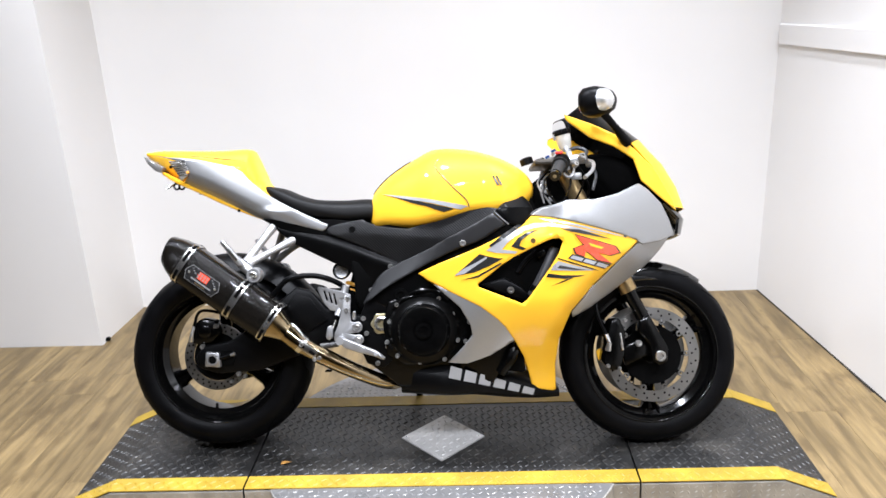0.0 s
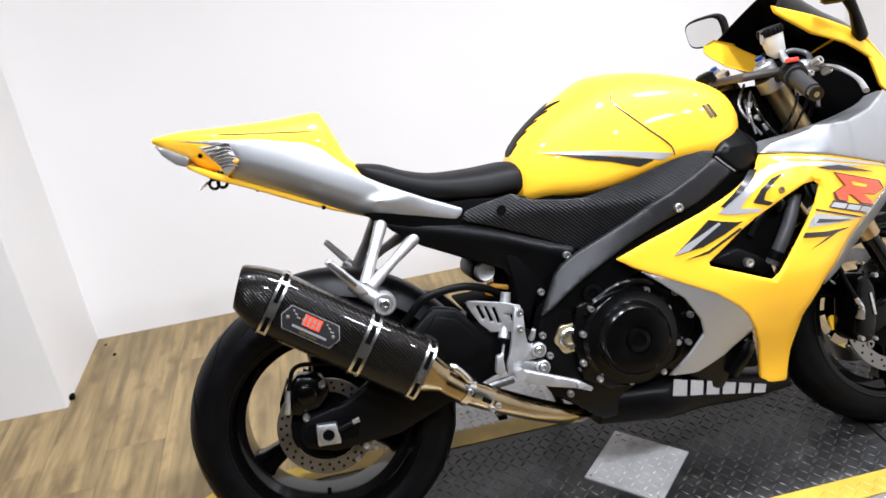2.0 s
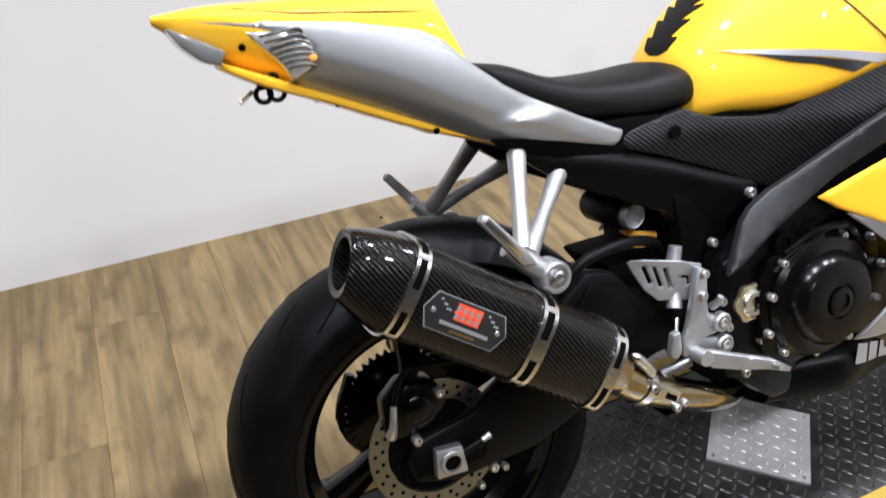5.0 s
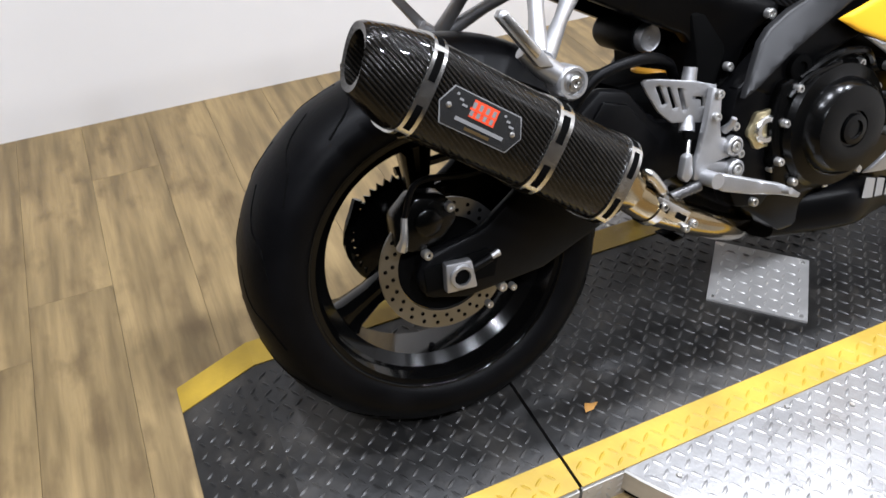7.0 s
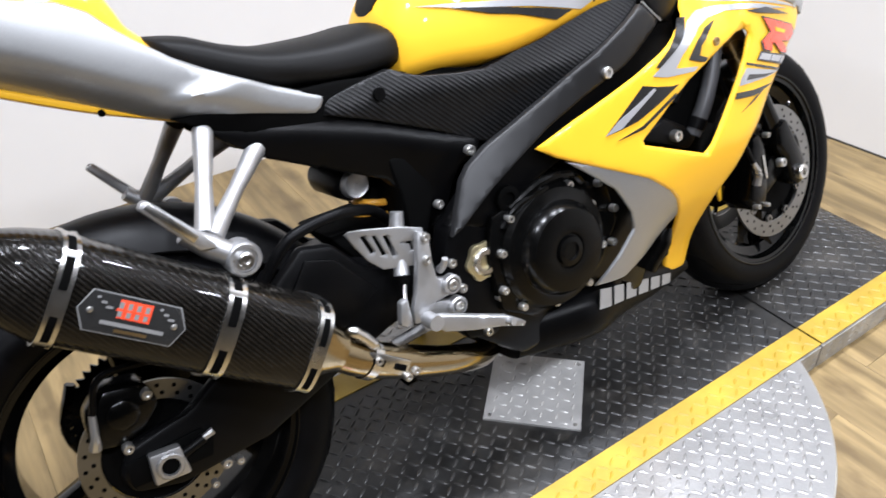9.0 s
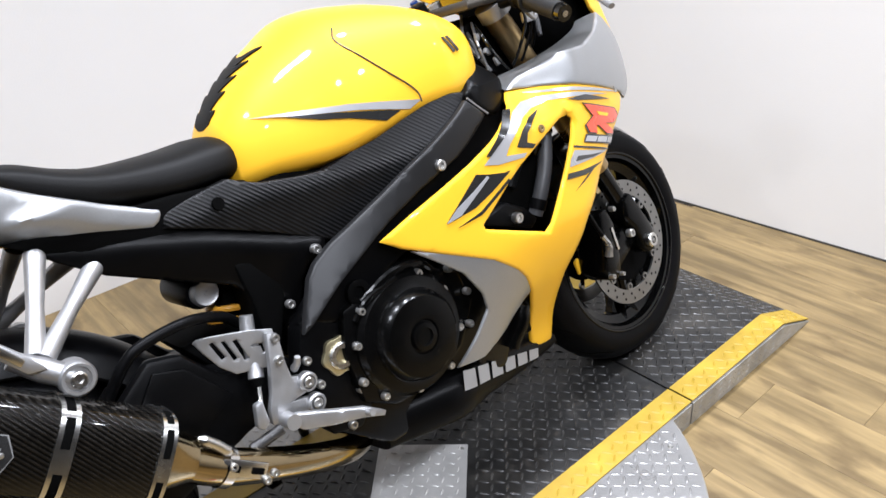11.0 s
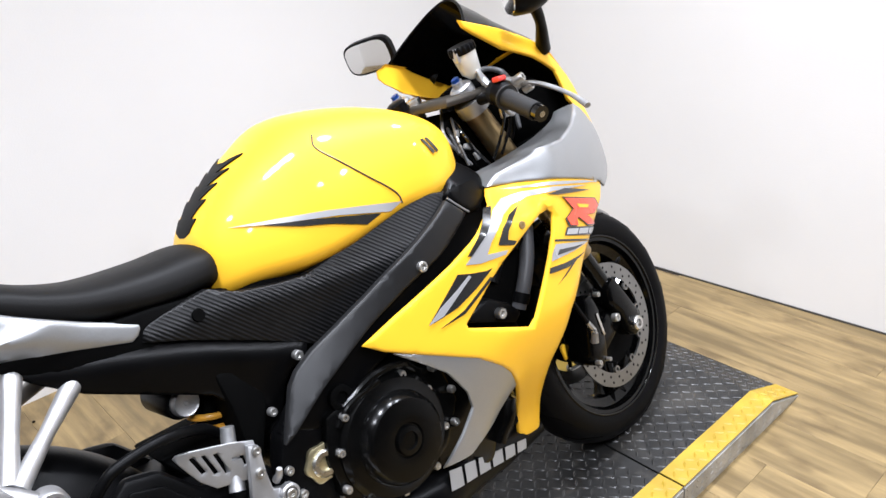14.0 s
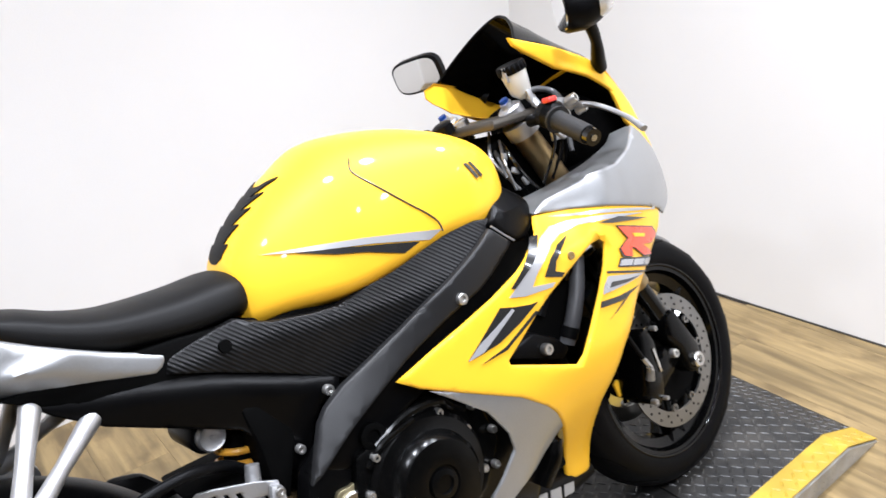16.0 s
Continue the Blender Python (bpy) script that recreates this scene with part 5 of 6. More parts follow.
for bx, bz in ((-0.258, 0.482), (-0.263, 0.446)):
    part("bolt", bolt((bx, -0.186 if bx < -0.24 else -0.176, bz), 0.0075, 0.006), M_BOLT, rearset)
part("side_stand", tube([(-0.14, 0.15, 0.24), (-0.10, 0.24, 0.14), (-0.06, 0.325, 0.035)], [0.014, 0.012, 0.011], 10), M_BLACK, bike, "black side stand folded down")

# ---- motorcycle: front ----
fork = part("fork_leg", tube([(0.432, -0.105, 0.885), (0.520, -0.105, 0.708), (0.626, -0.105, 0.496)], 0.027, 20), M_GOLD, bike, "bronze upside-down fork leg")
part("fork_collar", tube([(0.606, -0.105, 0.536), (0.632, -0.105, 0.484)], [0.0295, 0.028], 20, 4), M_GOLD, fork)
part("fork_slider", tube([(0.61, -0.105, 0.526), (0.705, -0.105, 0.334)], 0.0215, 16), M_RIM, fork, "dark polished fork slider")
foot = [(0.655, 0.392), (0.688, 0.408), (0.745, 0.300), (0.742, 0.255), (0.712, 0.243), (0.690, 0.262), (0.684, 0.310), (0.650, 0.350)]
part("fork_foot", prism(foot, -0.136, -0.085, 0.010), M_ENGINE, fork, "black fork foot")
part("axle_end", lathe([(0, 0.13), (0.0175, 0.13), (0.0175, 0.146), (0.015, 0.149), (0.009, 0.149), (0.008, 0.141), (0, 0.141)], (0.714, 0, 0.276), (0, -1, 0), 20), M_STEEL, fork, "bright axle end")
left_fork = part("fork_leg", tube([(0.432, 0.105, 0.885), (0.606, 0.105, 0.535)], 0.027, 16), M_GOLD, bike, "bronze upside-down fork leg")
part("fork_slider", tube([(0.61, 0.105, 0.526), (0.705, 0.105, 0.334)], 0.0215, 16), M_RIM, left_fork)
part("fork_foot", prism(foot, 0.085, 0.136, 0.010), M_ENGINE, left_fork)
for sg in (-1, 1):
    brake_disc("brake_disc", FX, FZ, sg * 0.072, 0.152, 0.118, 24, 2, front_wheel)
    part("disc_carrier", lathe([(0.03, sg * 0.06), (0.095, sg * 0.066), (0.095, sg * 0.070), (0.03, sg * 0.064)], (FX, 0, FZ), closed=True), M_DARK, front_wheel)
    for k in range(10):
        q = 2 * math.pi * k / 10
        part("bobbin", lathe([(0.005, sg * 0.071), (0.0095, sg * 0.071), (0.0095, sg * 0.077), (0.005, sg * 0.077)], (FX + 0.110 * math.cos(q), 0, FZ + 0.110 * math.sin(q)), seg=12, closed=True), M_DISC, front_wheel)
        part("disc_arm", box((FX + 0.100 * math.cos(q), sg * 0.071, FZ + 0.100 * math.sin(q)), (0.018, 0.004, 0.012), 0, pose(0, 0, 0, 0, -math.degrees(q), 0)), M_DARK, front_wheel)
caliper = part("front_caliper", prism([(0.565, 0.395), (0.592, 0.402), (0.610, 0.36), (0.605, 0.29), (0.590, 0.238), (0.562, 0.232), (0.535, 0.262), (0.548, 0.33)], -0.132, -0.052, 0.010), M_ENGINE, bike, "black radial brake caliper")
part("caliper_bridge", prism([(0.60, 0.30), (0.66, 0.33), (0.70, 0.31), (0.69, 0.28), (0.61, 0.245)], -0.112, -0.088, 0.005), M_ENGINE, caliper)
part("lettering_bar", box((0.594, -0.1335, 0.325), (0.007, 0.002, 0.055), 0.0005, pose(0, 0, 0, 0, -6, 0)), M_STEEL, caliper)
for bx, by, bz, br in ((0.648, -0.138, 0.318, 0.010), (0.548, -0.135, 0.250, 0.006), (0.608, -0.135, 0.392, 0.006), (0.585, -0.134, 0.242, 0.005)):
    part("bolt", bolt((bx, by, bz), br, 0.007), M_BOLT, caliper)
part("banjo", tube([(0.548, -0.140, 0.300), (0.552, -0.145, 0.325), (0.545, -0.14, 0.35)], [0.010, 0.007, 0.006], 8), M_BOLT, caliper)
part("brake_hose", tube([(0.545, -0.14, 0.35), (0.52, -0.135, 0.42), (0.52, -0.11, 0.52), (0.50, -0.08, 0.66)], 0.005, 8), M_BLACK, caliper)
part("caliper_mark", prism([(0.530, 0.292), (0.545, 0.300), (0.552, 0.268), (0.536, 0.258)], -0.055, -0.045, 0.004), M_YELLOW, caliper)
part("wheel_valve", tube([(RX - 0.03, -0.02, RZ - 0.20), (RX - 0.026, -0.035, RZ - 0.168)], 0.005, 8), M_BLACK, rear_wheel)

clamp = part("top_yoke", prism([(0.345, 0.886), (0.350, 0.906), (0.47, 0.906), (0.475, 0.888)], -0.135, 0.135, 0.008), M_YOKE, bike, "dark cast top yoke")
for sg in (-1, 1):
    part("fork_cap", lathe([(0, 0.0), (0.025, 0.0), (0.025, 0.018), (0.020, 0.022), (0.012, 0.022), (0.012, 0.032), (0, 0.034)], (0.428, sg * 0.105, 0.900), (-0.44, 0, 0.9), 20), M_CAST, clamp)
    part("preload_adjuster", lathe([(0, 0.02), (0.009, 0.02), (0.009, 0.040), (0, 0.042)], (0.428, sg * 0.105, 0.900), (-0.44, 0, 0.9), 6), M_BLUE, clamp, "blue anodised preload adjuster")
part("stem_nut", lathe([(0, 0), (0.020, 0), (0.020, 0.012), (0.010, 0.014), (0, 0.014)], (0.375, 0, 0.905), (-0.3, 0, 0.95), 6), M_STEEL, clamp)
part("ignition_lock", lathe([(0, 0), (0.022, 0), (0.022, 0.02), (0.015, 0.024), (0, 0.024)], (0.335, 0.0, 0.90), (-0.3, 0, 0.95), 16), M_BLACK, clamp)
for sg in (-1, 1):
    bar = part("clip_on_bar", tube([(0.437, sg * 0.10, 0.878), (0.432, sg * 0.17, 0.884), (0.420, sg * 0.225, 0.878), (0.392, sg * 0.325, 0.838)], 0.011, 12), M_BLACK, bike, "black clip-on handlebar")
    part("clip_ring", tube([(0.432, sg * 0.105, 0.888), (0.444, sg * 0.105, 0.862)], 0.034, 20, 2), M_CAST, bar)
    part("grip", tube([(0.418, sg * 0.228, 0.876), (0.405, sg * 0.275, 0.858), (0.394, sg * 0.318, 0.841)], [0.0185, 0.0175, 0.0175], 18), M_GRIP, bar, "ribbed black rubber grip")
    part("bar_end", tube([(0.394, sg * 0.318, 0.841), (0.3905, sg * 0.332, 0.8355)], 0.0155, 16, 3), M_BLACK_GLOSS, bar)
    part("bar_end_screw", tube([(0.3905, sg * 0.332, 0.8355), (0.390, sg * 0.334, 0.8347)], 0.006, 10, 1), M_STEEL, bar)
    part("switch_box", tube([(0.427, sg * 0.195, 0.890), (0.424, sg * 0.212, 0.886), (0.419, sg * 0.228, 0.878)], [0.026, 0.028, 0.024], 14), M_BLACK, bar, "black switch housing")
    part("grip_flange", tube([(0.4185, sg * 0.2265, 0.877), (0.4175, sg * 0.231, 0.875)], 0.0255, 18, 1), M_GRIP, bar)
    lever = part("brake_lever", tube([(0.497, sg * 0.180, 0.893), (0.518, sg * 0.225, 0.882), (0.505, sg * 0.305, 0.852), (0.473, sg * 0.370, 0.826)], [0.008, 0.0065, 0.0055, 0.0065], 10, 8, (1, 0.8)), M_CAST, bar, "polished aluminium lever")
    part("lever_perch", tube([(0.440, sg * 0.175, 0.892), (0.475, sg * 0.175, 0.897), (0.505, sg * 0.185, 0.893)], [0.014, 0.016, 0.012], 10), M_CAST if sg < 0 else M_BLACK, bar)
for px, py, pz, pr in ((0.488, -0.205, 0.902, 0.010), (0.512, -0.200, 0.880, 0.009), (0.470, -0.196, 0.878, 0.008)):
    part("perch_bolt", bolt((px, py, pz), pr, 0.010, (0.3, -0.9, 0.3)), M_BOLT, bar)
part("brake_line", tube([(0.47, -0.17, 0.885), (0.50, -0.15, 0.85), (0.52, -0.12, 0.80), (0.50, -0.09, 0.74)], 0.0045, 8), M_BLACK, bar)
part("lever_hook", tube([(0.425, -0.200, 0.868), (0.434, -0.206, 0.847), (0.447, -0.204, 0.840), (0.460, -0.196, 0.847), (0.466, -0.188, 0.866)], 0.004, 10), M_CAST, bar, "bright wire hook below the grip")
part("kill_switch", box((0.417, -0.222, 0.914), (0.022, 0.020, 0.010), 0.003), M_RED_PLASTIC, bar, "red engine stop switch")


def ribbed_cap(at, axis):
    """A screw cap with an even ring of grip ribs."""
    rings = []
    for r, h in ((0.0, 0.044), (0.028, 0.044), (0.0295, 0.047), (0.0295, 0.058), (0.027, 0.062), (0.012, 0.0635), (0.0, 0.0635)):
        rings.append([(r * (1 - 0.07 * (k % 4 > 1)) * math.cos(math.tau * k / 72), r * (1 - 0.07 * (k % 4 > 1)) * math.sin(math.tau * k / 72), h) for k in range(72)])
    bm = rings_mesh(rings)
    bmesh.ops.remove_doubles(bm, verts=bm.verts, dist=1e-6)
    bm.transform(Matrix.Translation(at) @ Vector(axis).to_track_quat("Z", "Y").to_matrix().to_4x4())
    return bm


cup = part("fluid_reservoir", lathe([(0, -0.010), (0.008, -0.010), (0.013, -0.004), (0.0205, 0.004), (0.0255, 0.044), (0, 0.044)], (0.450, -0.118, 0.937), (-0.22, -0.02, 0.97), 24), M_FLUID, bike, "milky brake fluid reservoir with black cap")
part("cap", ribbed_cap((0.450, -0.118, 0.937), (-0.22, -0.02, 0.97)), M_BLACK, cup)
part("cup_bracket", tube([(0.46, -0.15, 0.900), (0.458, -0.13, 0.925), (0.450, -0.118, 0.945)], [0.007, 0.009, 0.007], 8), M_CAST, cup)
part("cup_clip", box((0.414, -0.124, 0.977), (0.006, 0.012, 0.030), 0.002), M_CAST, cup)
part("cup_strap", box((0.452, -0.138, 0.925), (0.012, 0.006, 0.034), 0.002, pose(0, 0, 0, 0, -14, 0)), M_CAST, cup, "pale flat bracket strap")
part("outlet_hose", tube([(0.458, -0.112, 0.930), (0.486, -0.118, 0.938), (0.512, -0.135, 0.925), (0.502, -0.165, 0.902)], 0.006, 10), M_HOSE, cup)
for k, pts in enumerate((((0.40, -0.05, 0.88), (0.36, -0.09, 0.83), (0.40, -0.10, 0.76)), ((0.47, -0.13, 0.89), (0.50, -0.14, 0.83), (0.47, -0.12, 0.76)), ((0.42, -0.02, 0.87), (0.40, -0.08, 0.80), (0.44, -0.09, 0.72)))):
    part("cable", tube(pts, 0.0035, 6), M_BLACK if k else M_CAST, clamp)
for pts, r, mat in ((((0.455, 0.10, 0.89), (0.42, 0.02, 0.862), (0.385, -0.07, 0.845), (0.372, -0.105, 0.79)), 0.0045, M_HOSE), (((0.44, -0.03, 0.872), (0.392, -0.085, 0.856), (0.366, -0.118, 0.815), (0.376, -0.118, 0.765)), 0.003, M_CAST),
                    (((0.41, -0.06, 0.868), (0.384, -0.112, 0.836), (0.394, -0.128, 0.79), (0.43, -0.125, 0.745)), 0.004, M_BLACK_GLOSS), (((0.50, -0.02, 0.90), (0.535, -0.06, 0.885), (0.545, -0.11, 0.85), (0.53, -0.13, 0.80)), 0.005, M_HOSE),
                    (((0.43, -0.185, 0.872), (0.455, -0.172, 0.842), (0.452, -0.15, 0.80), (0.43, -0.135, 0.76)), 0.0032, M_BLACK_GLOSS)):
    part("cable", tube(pts, r, 8), mat, clamp)
for at, size, turn_y in (((0.385, -0.118, 0.800), (0.016, 0.010, 0.011), 30), ((0.398, -0.126, 0.778), (0.013, 0.008, 0.018), -20), ((0.372, -0.112, 0.832), (0.010, 0.008, 0.014), 10)):
    part("connector", box(at, size, 0.002, pose(0, 0, 0, 0, turn_y, 0)), M_WHITE, clamp, "pale plug connector")
part("cable_clip", box((0.475, -0.16, 0.845), (0.035, 0.008, 0.022), 0.003), M_CAST, clamp)
part("steering_head", prism([(0.30, 0.80), (0.40, 0.875), (0.46, 0.87), (0.56, 0.66), (0.50, 0.60), (0.36, 0.66)], -0.075, 0.075, 0.01), M_DARK, bike)


def nose_w(x, z):
    return table([(0.44, 0.150), (0.53, 0.170), (0.62, 0.172), (0.70, 0.148), (0.80, 0.100)])(x)


NOSE = [(0.440, 1.040), (0.531, 0.998), (0.604, 0.960), (0.652, 0.920), (0.725, 0.850), (0.784, 0.755), (0.790, 0.725), (0.732, 0.769), (0.672, 0.818), (0.650, 0.886), (0.590, 0.926), (0.515, 0.960), (0.462, 1.005), (0.444, 1.024)]
NOSE_INNER = [(0.440, 1.042), (0.500, 1.028), (0.585, 1.000), (0.628, 0.957), (0.634, 0.930), (0.625, 0.900), (0.572, 0.937), (0.467, 0.969), (0.423, 0.998), (0.409, 1.014), (0.411, 1.031)]
NOSE_TILT = Matrix.Translation((0.008, 0, 0.695)) @ pose(0, 0, 0, -4.5, 0, 0) @ Matrix.Translation((0, 0, -0.70))


def nose_part(name, bm, mat, label=""):
    bm.transform(NOSE_TILT)
    for v in bm.verts:
        v.co.z -= 0.11 * max(0.0, v.co.y)
    return part(name, bm, mat, bike, label)


for side in (-1, 1):
    nose_part("nose_side", panel(NOSE, nose_w, roll=0.006, step=0.012, side=side), M_YELLOW, "yellow nose cowl flank")
nose_part("nose_inner_flank", panel(NOSE_INNER, lambda x, z: nose_w(x, z) - 0.016, roll=0.006, step=0.012, side=1), M_YELLOW, "yellow inner face of the nose flank")


def across(rows, n=20, power=2.2):
    """A shell across the bike: rows of (x at the sides, z at the sides, half width, forward bulge, rise)."""
    rings = []
    for x, z, w, out, rise in rows:
        ring = []
        for k in range(n + 1):
            u = -1 + 2 * k / n
            f = 1 - abs(u) ** power
            ring.append((x + out * f, w * u, z + rise * f))
        rings.append(ring)
    bm = rings_mesh(rings, closed_ring=False)
    return bm


def shell(bm, thick):
    bmesh.ops.recalc_face_normals(bm, faces=bm.faces)
    bmesh.ops.solidify(bm, geom=bm.faces[:], thickness=thick)
    return bm


nose_part("nose_front", shell(across([(0.646, 0.938, 0.164, 0.05, 0.03), (0.711, 0.866, 0.141, 0.06, 0.02), (0.755, 0.80, 0.120, 0.06, 0.01), (0.788, 0.737, 0.098, 0.05, 0.0)]), 0.004), M_YELLOW, "yellow nose front")
nose_part("headlight", shell(across([(0.752, 0.750, 0.112, 0.055, 0.0), (0.800, 0.700, 0.100, 0.035, 0.0), (0.790, 0.650, 0.110, 0.03, 0.0)]), 0.01), M_BLACK_GLOSS, "dark headlight unit")
nose_part("nose_liner", shell(across([(0.636, 0.930, 0.156, 0.05, 0.028), (0.700, 0.860, 0.133, 0.06, 0.018), (0.742, 0.800, 0.112, 0.06, 0.01), (0.770, 0.740, 0.092, 0.05, 0.0)]), 0.003), M_DARK, "black inner nose lining")
nose_part("flank_liner", panel([(0.470, 1.012), (0.531, 0.988), (0.604, 0.950), (0.650, 0.912), (0.715, 0.845), (0.770, 0.755), (0.732, 0.772), (0.677, 0.820), (0.655, 0.888), (0.592, 0.930), (0.52, 0.966)], lambda x, z: nose_w(x, z) - 0.008, roll=0, step=0.014), M_DARK)
screen_rows = [(0.452, 1.034, 0.150, 0.084, 0.074), (0.50, 1.015, 0.160, 0.072, 0.062), (0.55, 0.990, 0.168, 0.060, 0.046), (0.60, 0.965, 0.168, 0.056, 0.040), (0.645, 0.935, 0.160, 0.056, 0.034), (0.69, 0.885, 0.146, 0.06, 0.025)]
nose_part("windscreen", shell(across(screen_rows, 24, 2.0), 0.003), M_SCREEN, "dark tinted double-bubble windscreen")
nose_part("screen_edge", tube([(0.452 + 0.084 * (1 - u * u), 0.150 * u, 1.034 + 0.074 * (1 - u * u)) for u in (-1, -0.75, -0.5, -0.25, 0, 0.25, 0.5, 0.75, 1)], 0.003, 8, 4), M_BLACK)
part("dash_shroud", hull([(0.50, 0.885, 0.07, 0.03, 0.05, 3), (0.56, 0.88, 0.100, 0.045, 0.12, 3), (0.64, 0.85, 0.115, 0.055, 0.12, 3), (0.72, 0.80, 0.10, 0.04, 0.08, 3)]), M_DARK, bike, "black dash shroud")
part("inner_cowl", prism([(0.46, 0.740), (0.55, 0.752), (0.64, 0.785), (0.70, 0.72), (0.62, 0.62), (0.50, 0.62)], -0.150, 0.150, 0.02), M_DARK, bike)
for sg in (-1, 1):
    turn = pose(0.488, 0.248, 1.042, 0, -12, 14) @ Matrix.Diagonal((0.55, 1, 0.97, 1)) if sg > 0 else pose(0.535, -0.232, 1.064, 0, 0, -34) @ Matrix.Diagonal((1.15, 1, 1, 1))

    def oval(x, w, h, dy=0.0, sq=0.55 if sg > 0 else 0.8):
        w *= 1.25 if sg > 0 else 1.0
        h *= 0.92 if sg > 0 else 1.0
        return [turn @ Vector((x, dy + w * math.copysign(abs(math.cos(q)) ** sq, math.cos(q)), h * math.copysign(abs(math.sin(q)) ** sq, math.sin(q)))) for q in (2 * math.pi * k / 28 for k in range(28))]

    mirror = part("mirror", rings_mesh([oval(*r) for r in ((-0.030, 0.054, 0.040), (-0.024, 0.059, 0.045), (0.0, 0.059, 0.047), (0.022, 0.052, 0.041), (0.040, 0.038, 0.030), (0.050, 0.018, 0.013))]), M_BLACK, bike, "black mirror with clear indicator")
    part("mirror_glass", rings_mesh([oval(-0.0325, 0.053, 0.039), oval(-0.0295, 0.053, 0.039)]), M_MIRROR, mirror, "silvered mirror glass", angle=30)
    part("indicator_lens", rings_mesh([oval(x, w, h, sg * 0.020, 1.0) for x, w, h in ((0.022, 0.040, 0.035), (0.034, 0.038, 0.033), (0.045, 0.029, 0.026), (0.053, 0.014, 0.012))]), M_LENS, mirror, "clear indicator lens")
    part("stalk", tube([(0.512, 0.238, 1.030), (0.565, 0.212, 0.990), (0.602, 0.172, 0.946)] if sg > 0 else [(0.548, -0.234, 1.034), (0.588, -0.205, 0.995), (0.640, -0.148, 0.945)], [0.013, 0.011, 0.017], 12), M_BLACK, mirror)

for ob in (front_wheel, fork, left_fork, caliper, mudguard):
    ob.matrix_basis = STEER

# ---- motorcycle: decals, lamps and small parts ----
TX = [s[0] for s in TANK]
TANK_COL = [table([(s[0], s[k]) for s in TANK]) for k in range(6)]


def tank_y(x, z):
    """Half width of the tank at a height."""
    zm, w, up, dn, sq = (TANK_COL[k](x) for k in range(1, 6))
    h = up if z > zm else dn
    return w * max(0.0, 1 - min(1, abs((z - zm) / h)) ** sq) ** (1 / sq)


def tank_z(x, y):
    zm, w, up, dn, sq = (TANK_COL[k](x) for k in range(1, 6))
    return zm + up * max(0.0, 1 - min(1, abs(y / w)) ** sq) ** (1 / sq)


def decal(name, outline, surface, mat, parent, lift=0.0015, label="", step=0.012):
    for side in (-1, 1):
        part(name, panel(outline, lambda x, z: surface(x, z) + lift, thick=0.001, roll=0, step=step, side=side), mat, parent, label)


decal("silver_stripe", [(-0.148, 0.8115), (-0.07, 0.801), (0.0, 0.790), (0.06, 0.7775), (0.134, 0.761), (0.108, 0.751), (0.014, 0.776), (-0.072, 0.793)], tank_y, M_STRIPE, tank, 0.0022)
decal("black_stripe", [(-0.134, 0.806), (-0.07, 0.7925), (-0.03, 0.784), (0.02, 0.772), (0.088, 0.7545), (0.056, 0.745), (-0.003, 0.767), (-0.045, 0.778), (-0.1, 0.7985)], tank_y, M_DECAL_BLACK, tank, 0.0026)
for dx in (0.0, 0.0105):
    decal("tank_emblem", [(0.210 + dx, 0.853), (0.216 + dx, 0.853), (0.231 + dx, 0.824), (0.225 + dx, 0.822)], tank_y, M_DECAL_GREY, tank, 0.0025, "plain dark emblem shape", 0.006)
for side in (-1, 1):
    part("tank_crease", tube([(x, side * (tank_y(x, z) + 0.0005), z) for x, z in ((0.040, 0.915), (0.030, 0.893), (0.055, 0.858), (0.087, 0.822), (0.118, 0.792), (0.132, 0.774), (0.136, 0.757))], 0.0016, 6, 5), M_DECAL_GREY, tank)
pad = bmesh.new()
rows = []
for k in range(61):
    f = k / 60
    tooth = 1 - (f * 4.6) % 1.0
    w = 0.016 + 0.036 * min(1.0, 1.25 * tooth) * (1 - 0.66 * f) + 0.008 * f
    row = []
    for j in range(9):
        y = w * (j / 4 - 1)
        x = -0.078 - 0.108 * f + 0.62 * max(0.0, abs(y) - 0.012) * (1 - 0.6 * f)
        row.append(pad.verts.new((x - 0.0015, y, tank_z(x, y) + 0.0022)))
    rows.append(row)
for a, b in zip(rows, rows[1:]):
    for j in range(8):
        pad.faces.new((a[j], a[j + 1], b[j + 1], b[j]))
part("tank_pad", shell(pad, 0.002), M_SEAT, tank, "dark tank pad with jagged edges")

decal("black_flash", [(0.085, 0.547), (0.163, 0.612), (0.189, 0.604), (0.221, 0.597), (0.235, 0.597), (0.190, 0.574), (0.146, 0.556), (0.105, 0.549)], fair_w, M_DECAL_BLACK, fairing)
decal("flash_glint", [(0.085, 0.547), (0.112, 0.567), (0.150, 0.585), (0.183, 0.603), (0.187, 0.599), (0.153, 0.577), (0.115, 0.552)], fair_w, M_STRIPE, fairing, 0.0022)
decal("flash_edge", [(0.104, 0.533), (0.156, 0.540), (0.230, 0.580), (0.226, 0.584), (0.155, 0.546)], fair_w, M_DECAL_BLACK, fairing)
decal("silver_flash", [(0.184, 0.622), (0.221, 0.646), (0.263, 0.673), (0.294, 0.690), (0.332, 0.701), (0.376, 0.700), (0.437, 0.689), (0.558, 0.657), (0.435, 0.681), (0.374, 0.690), (0.333, 0.686), (0.300, 0.677), (0.271, 0.661), (0.247, 0.642), (0.232, 0.624), (0.279, 0.616), (0.271, 0.610), (0.213, 0.614)], fair_w, M_STRIPE, fairing)
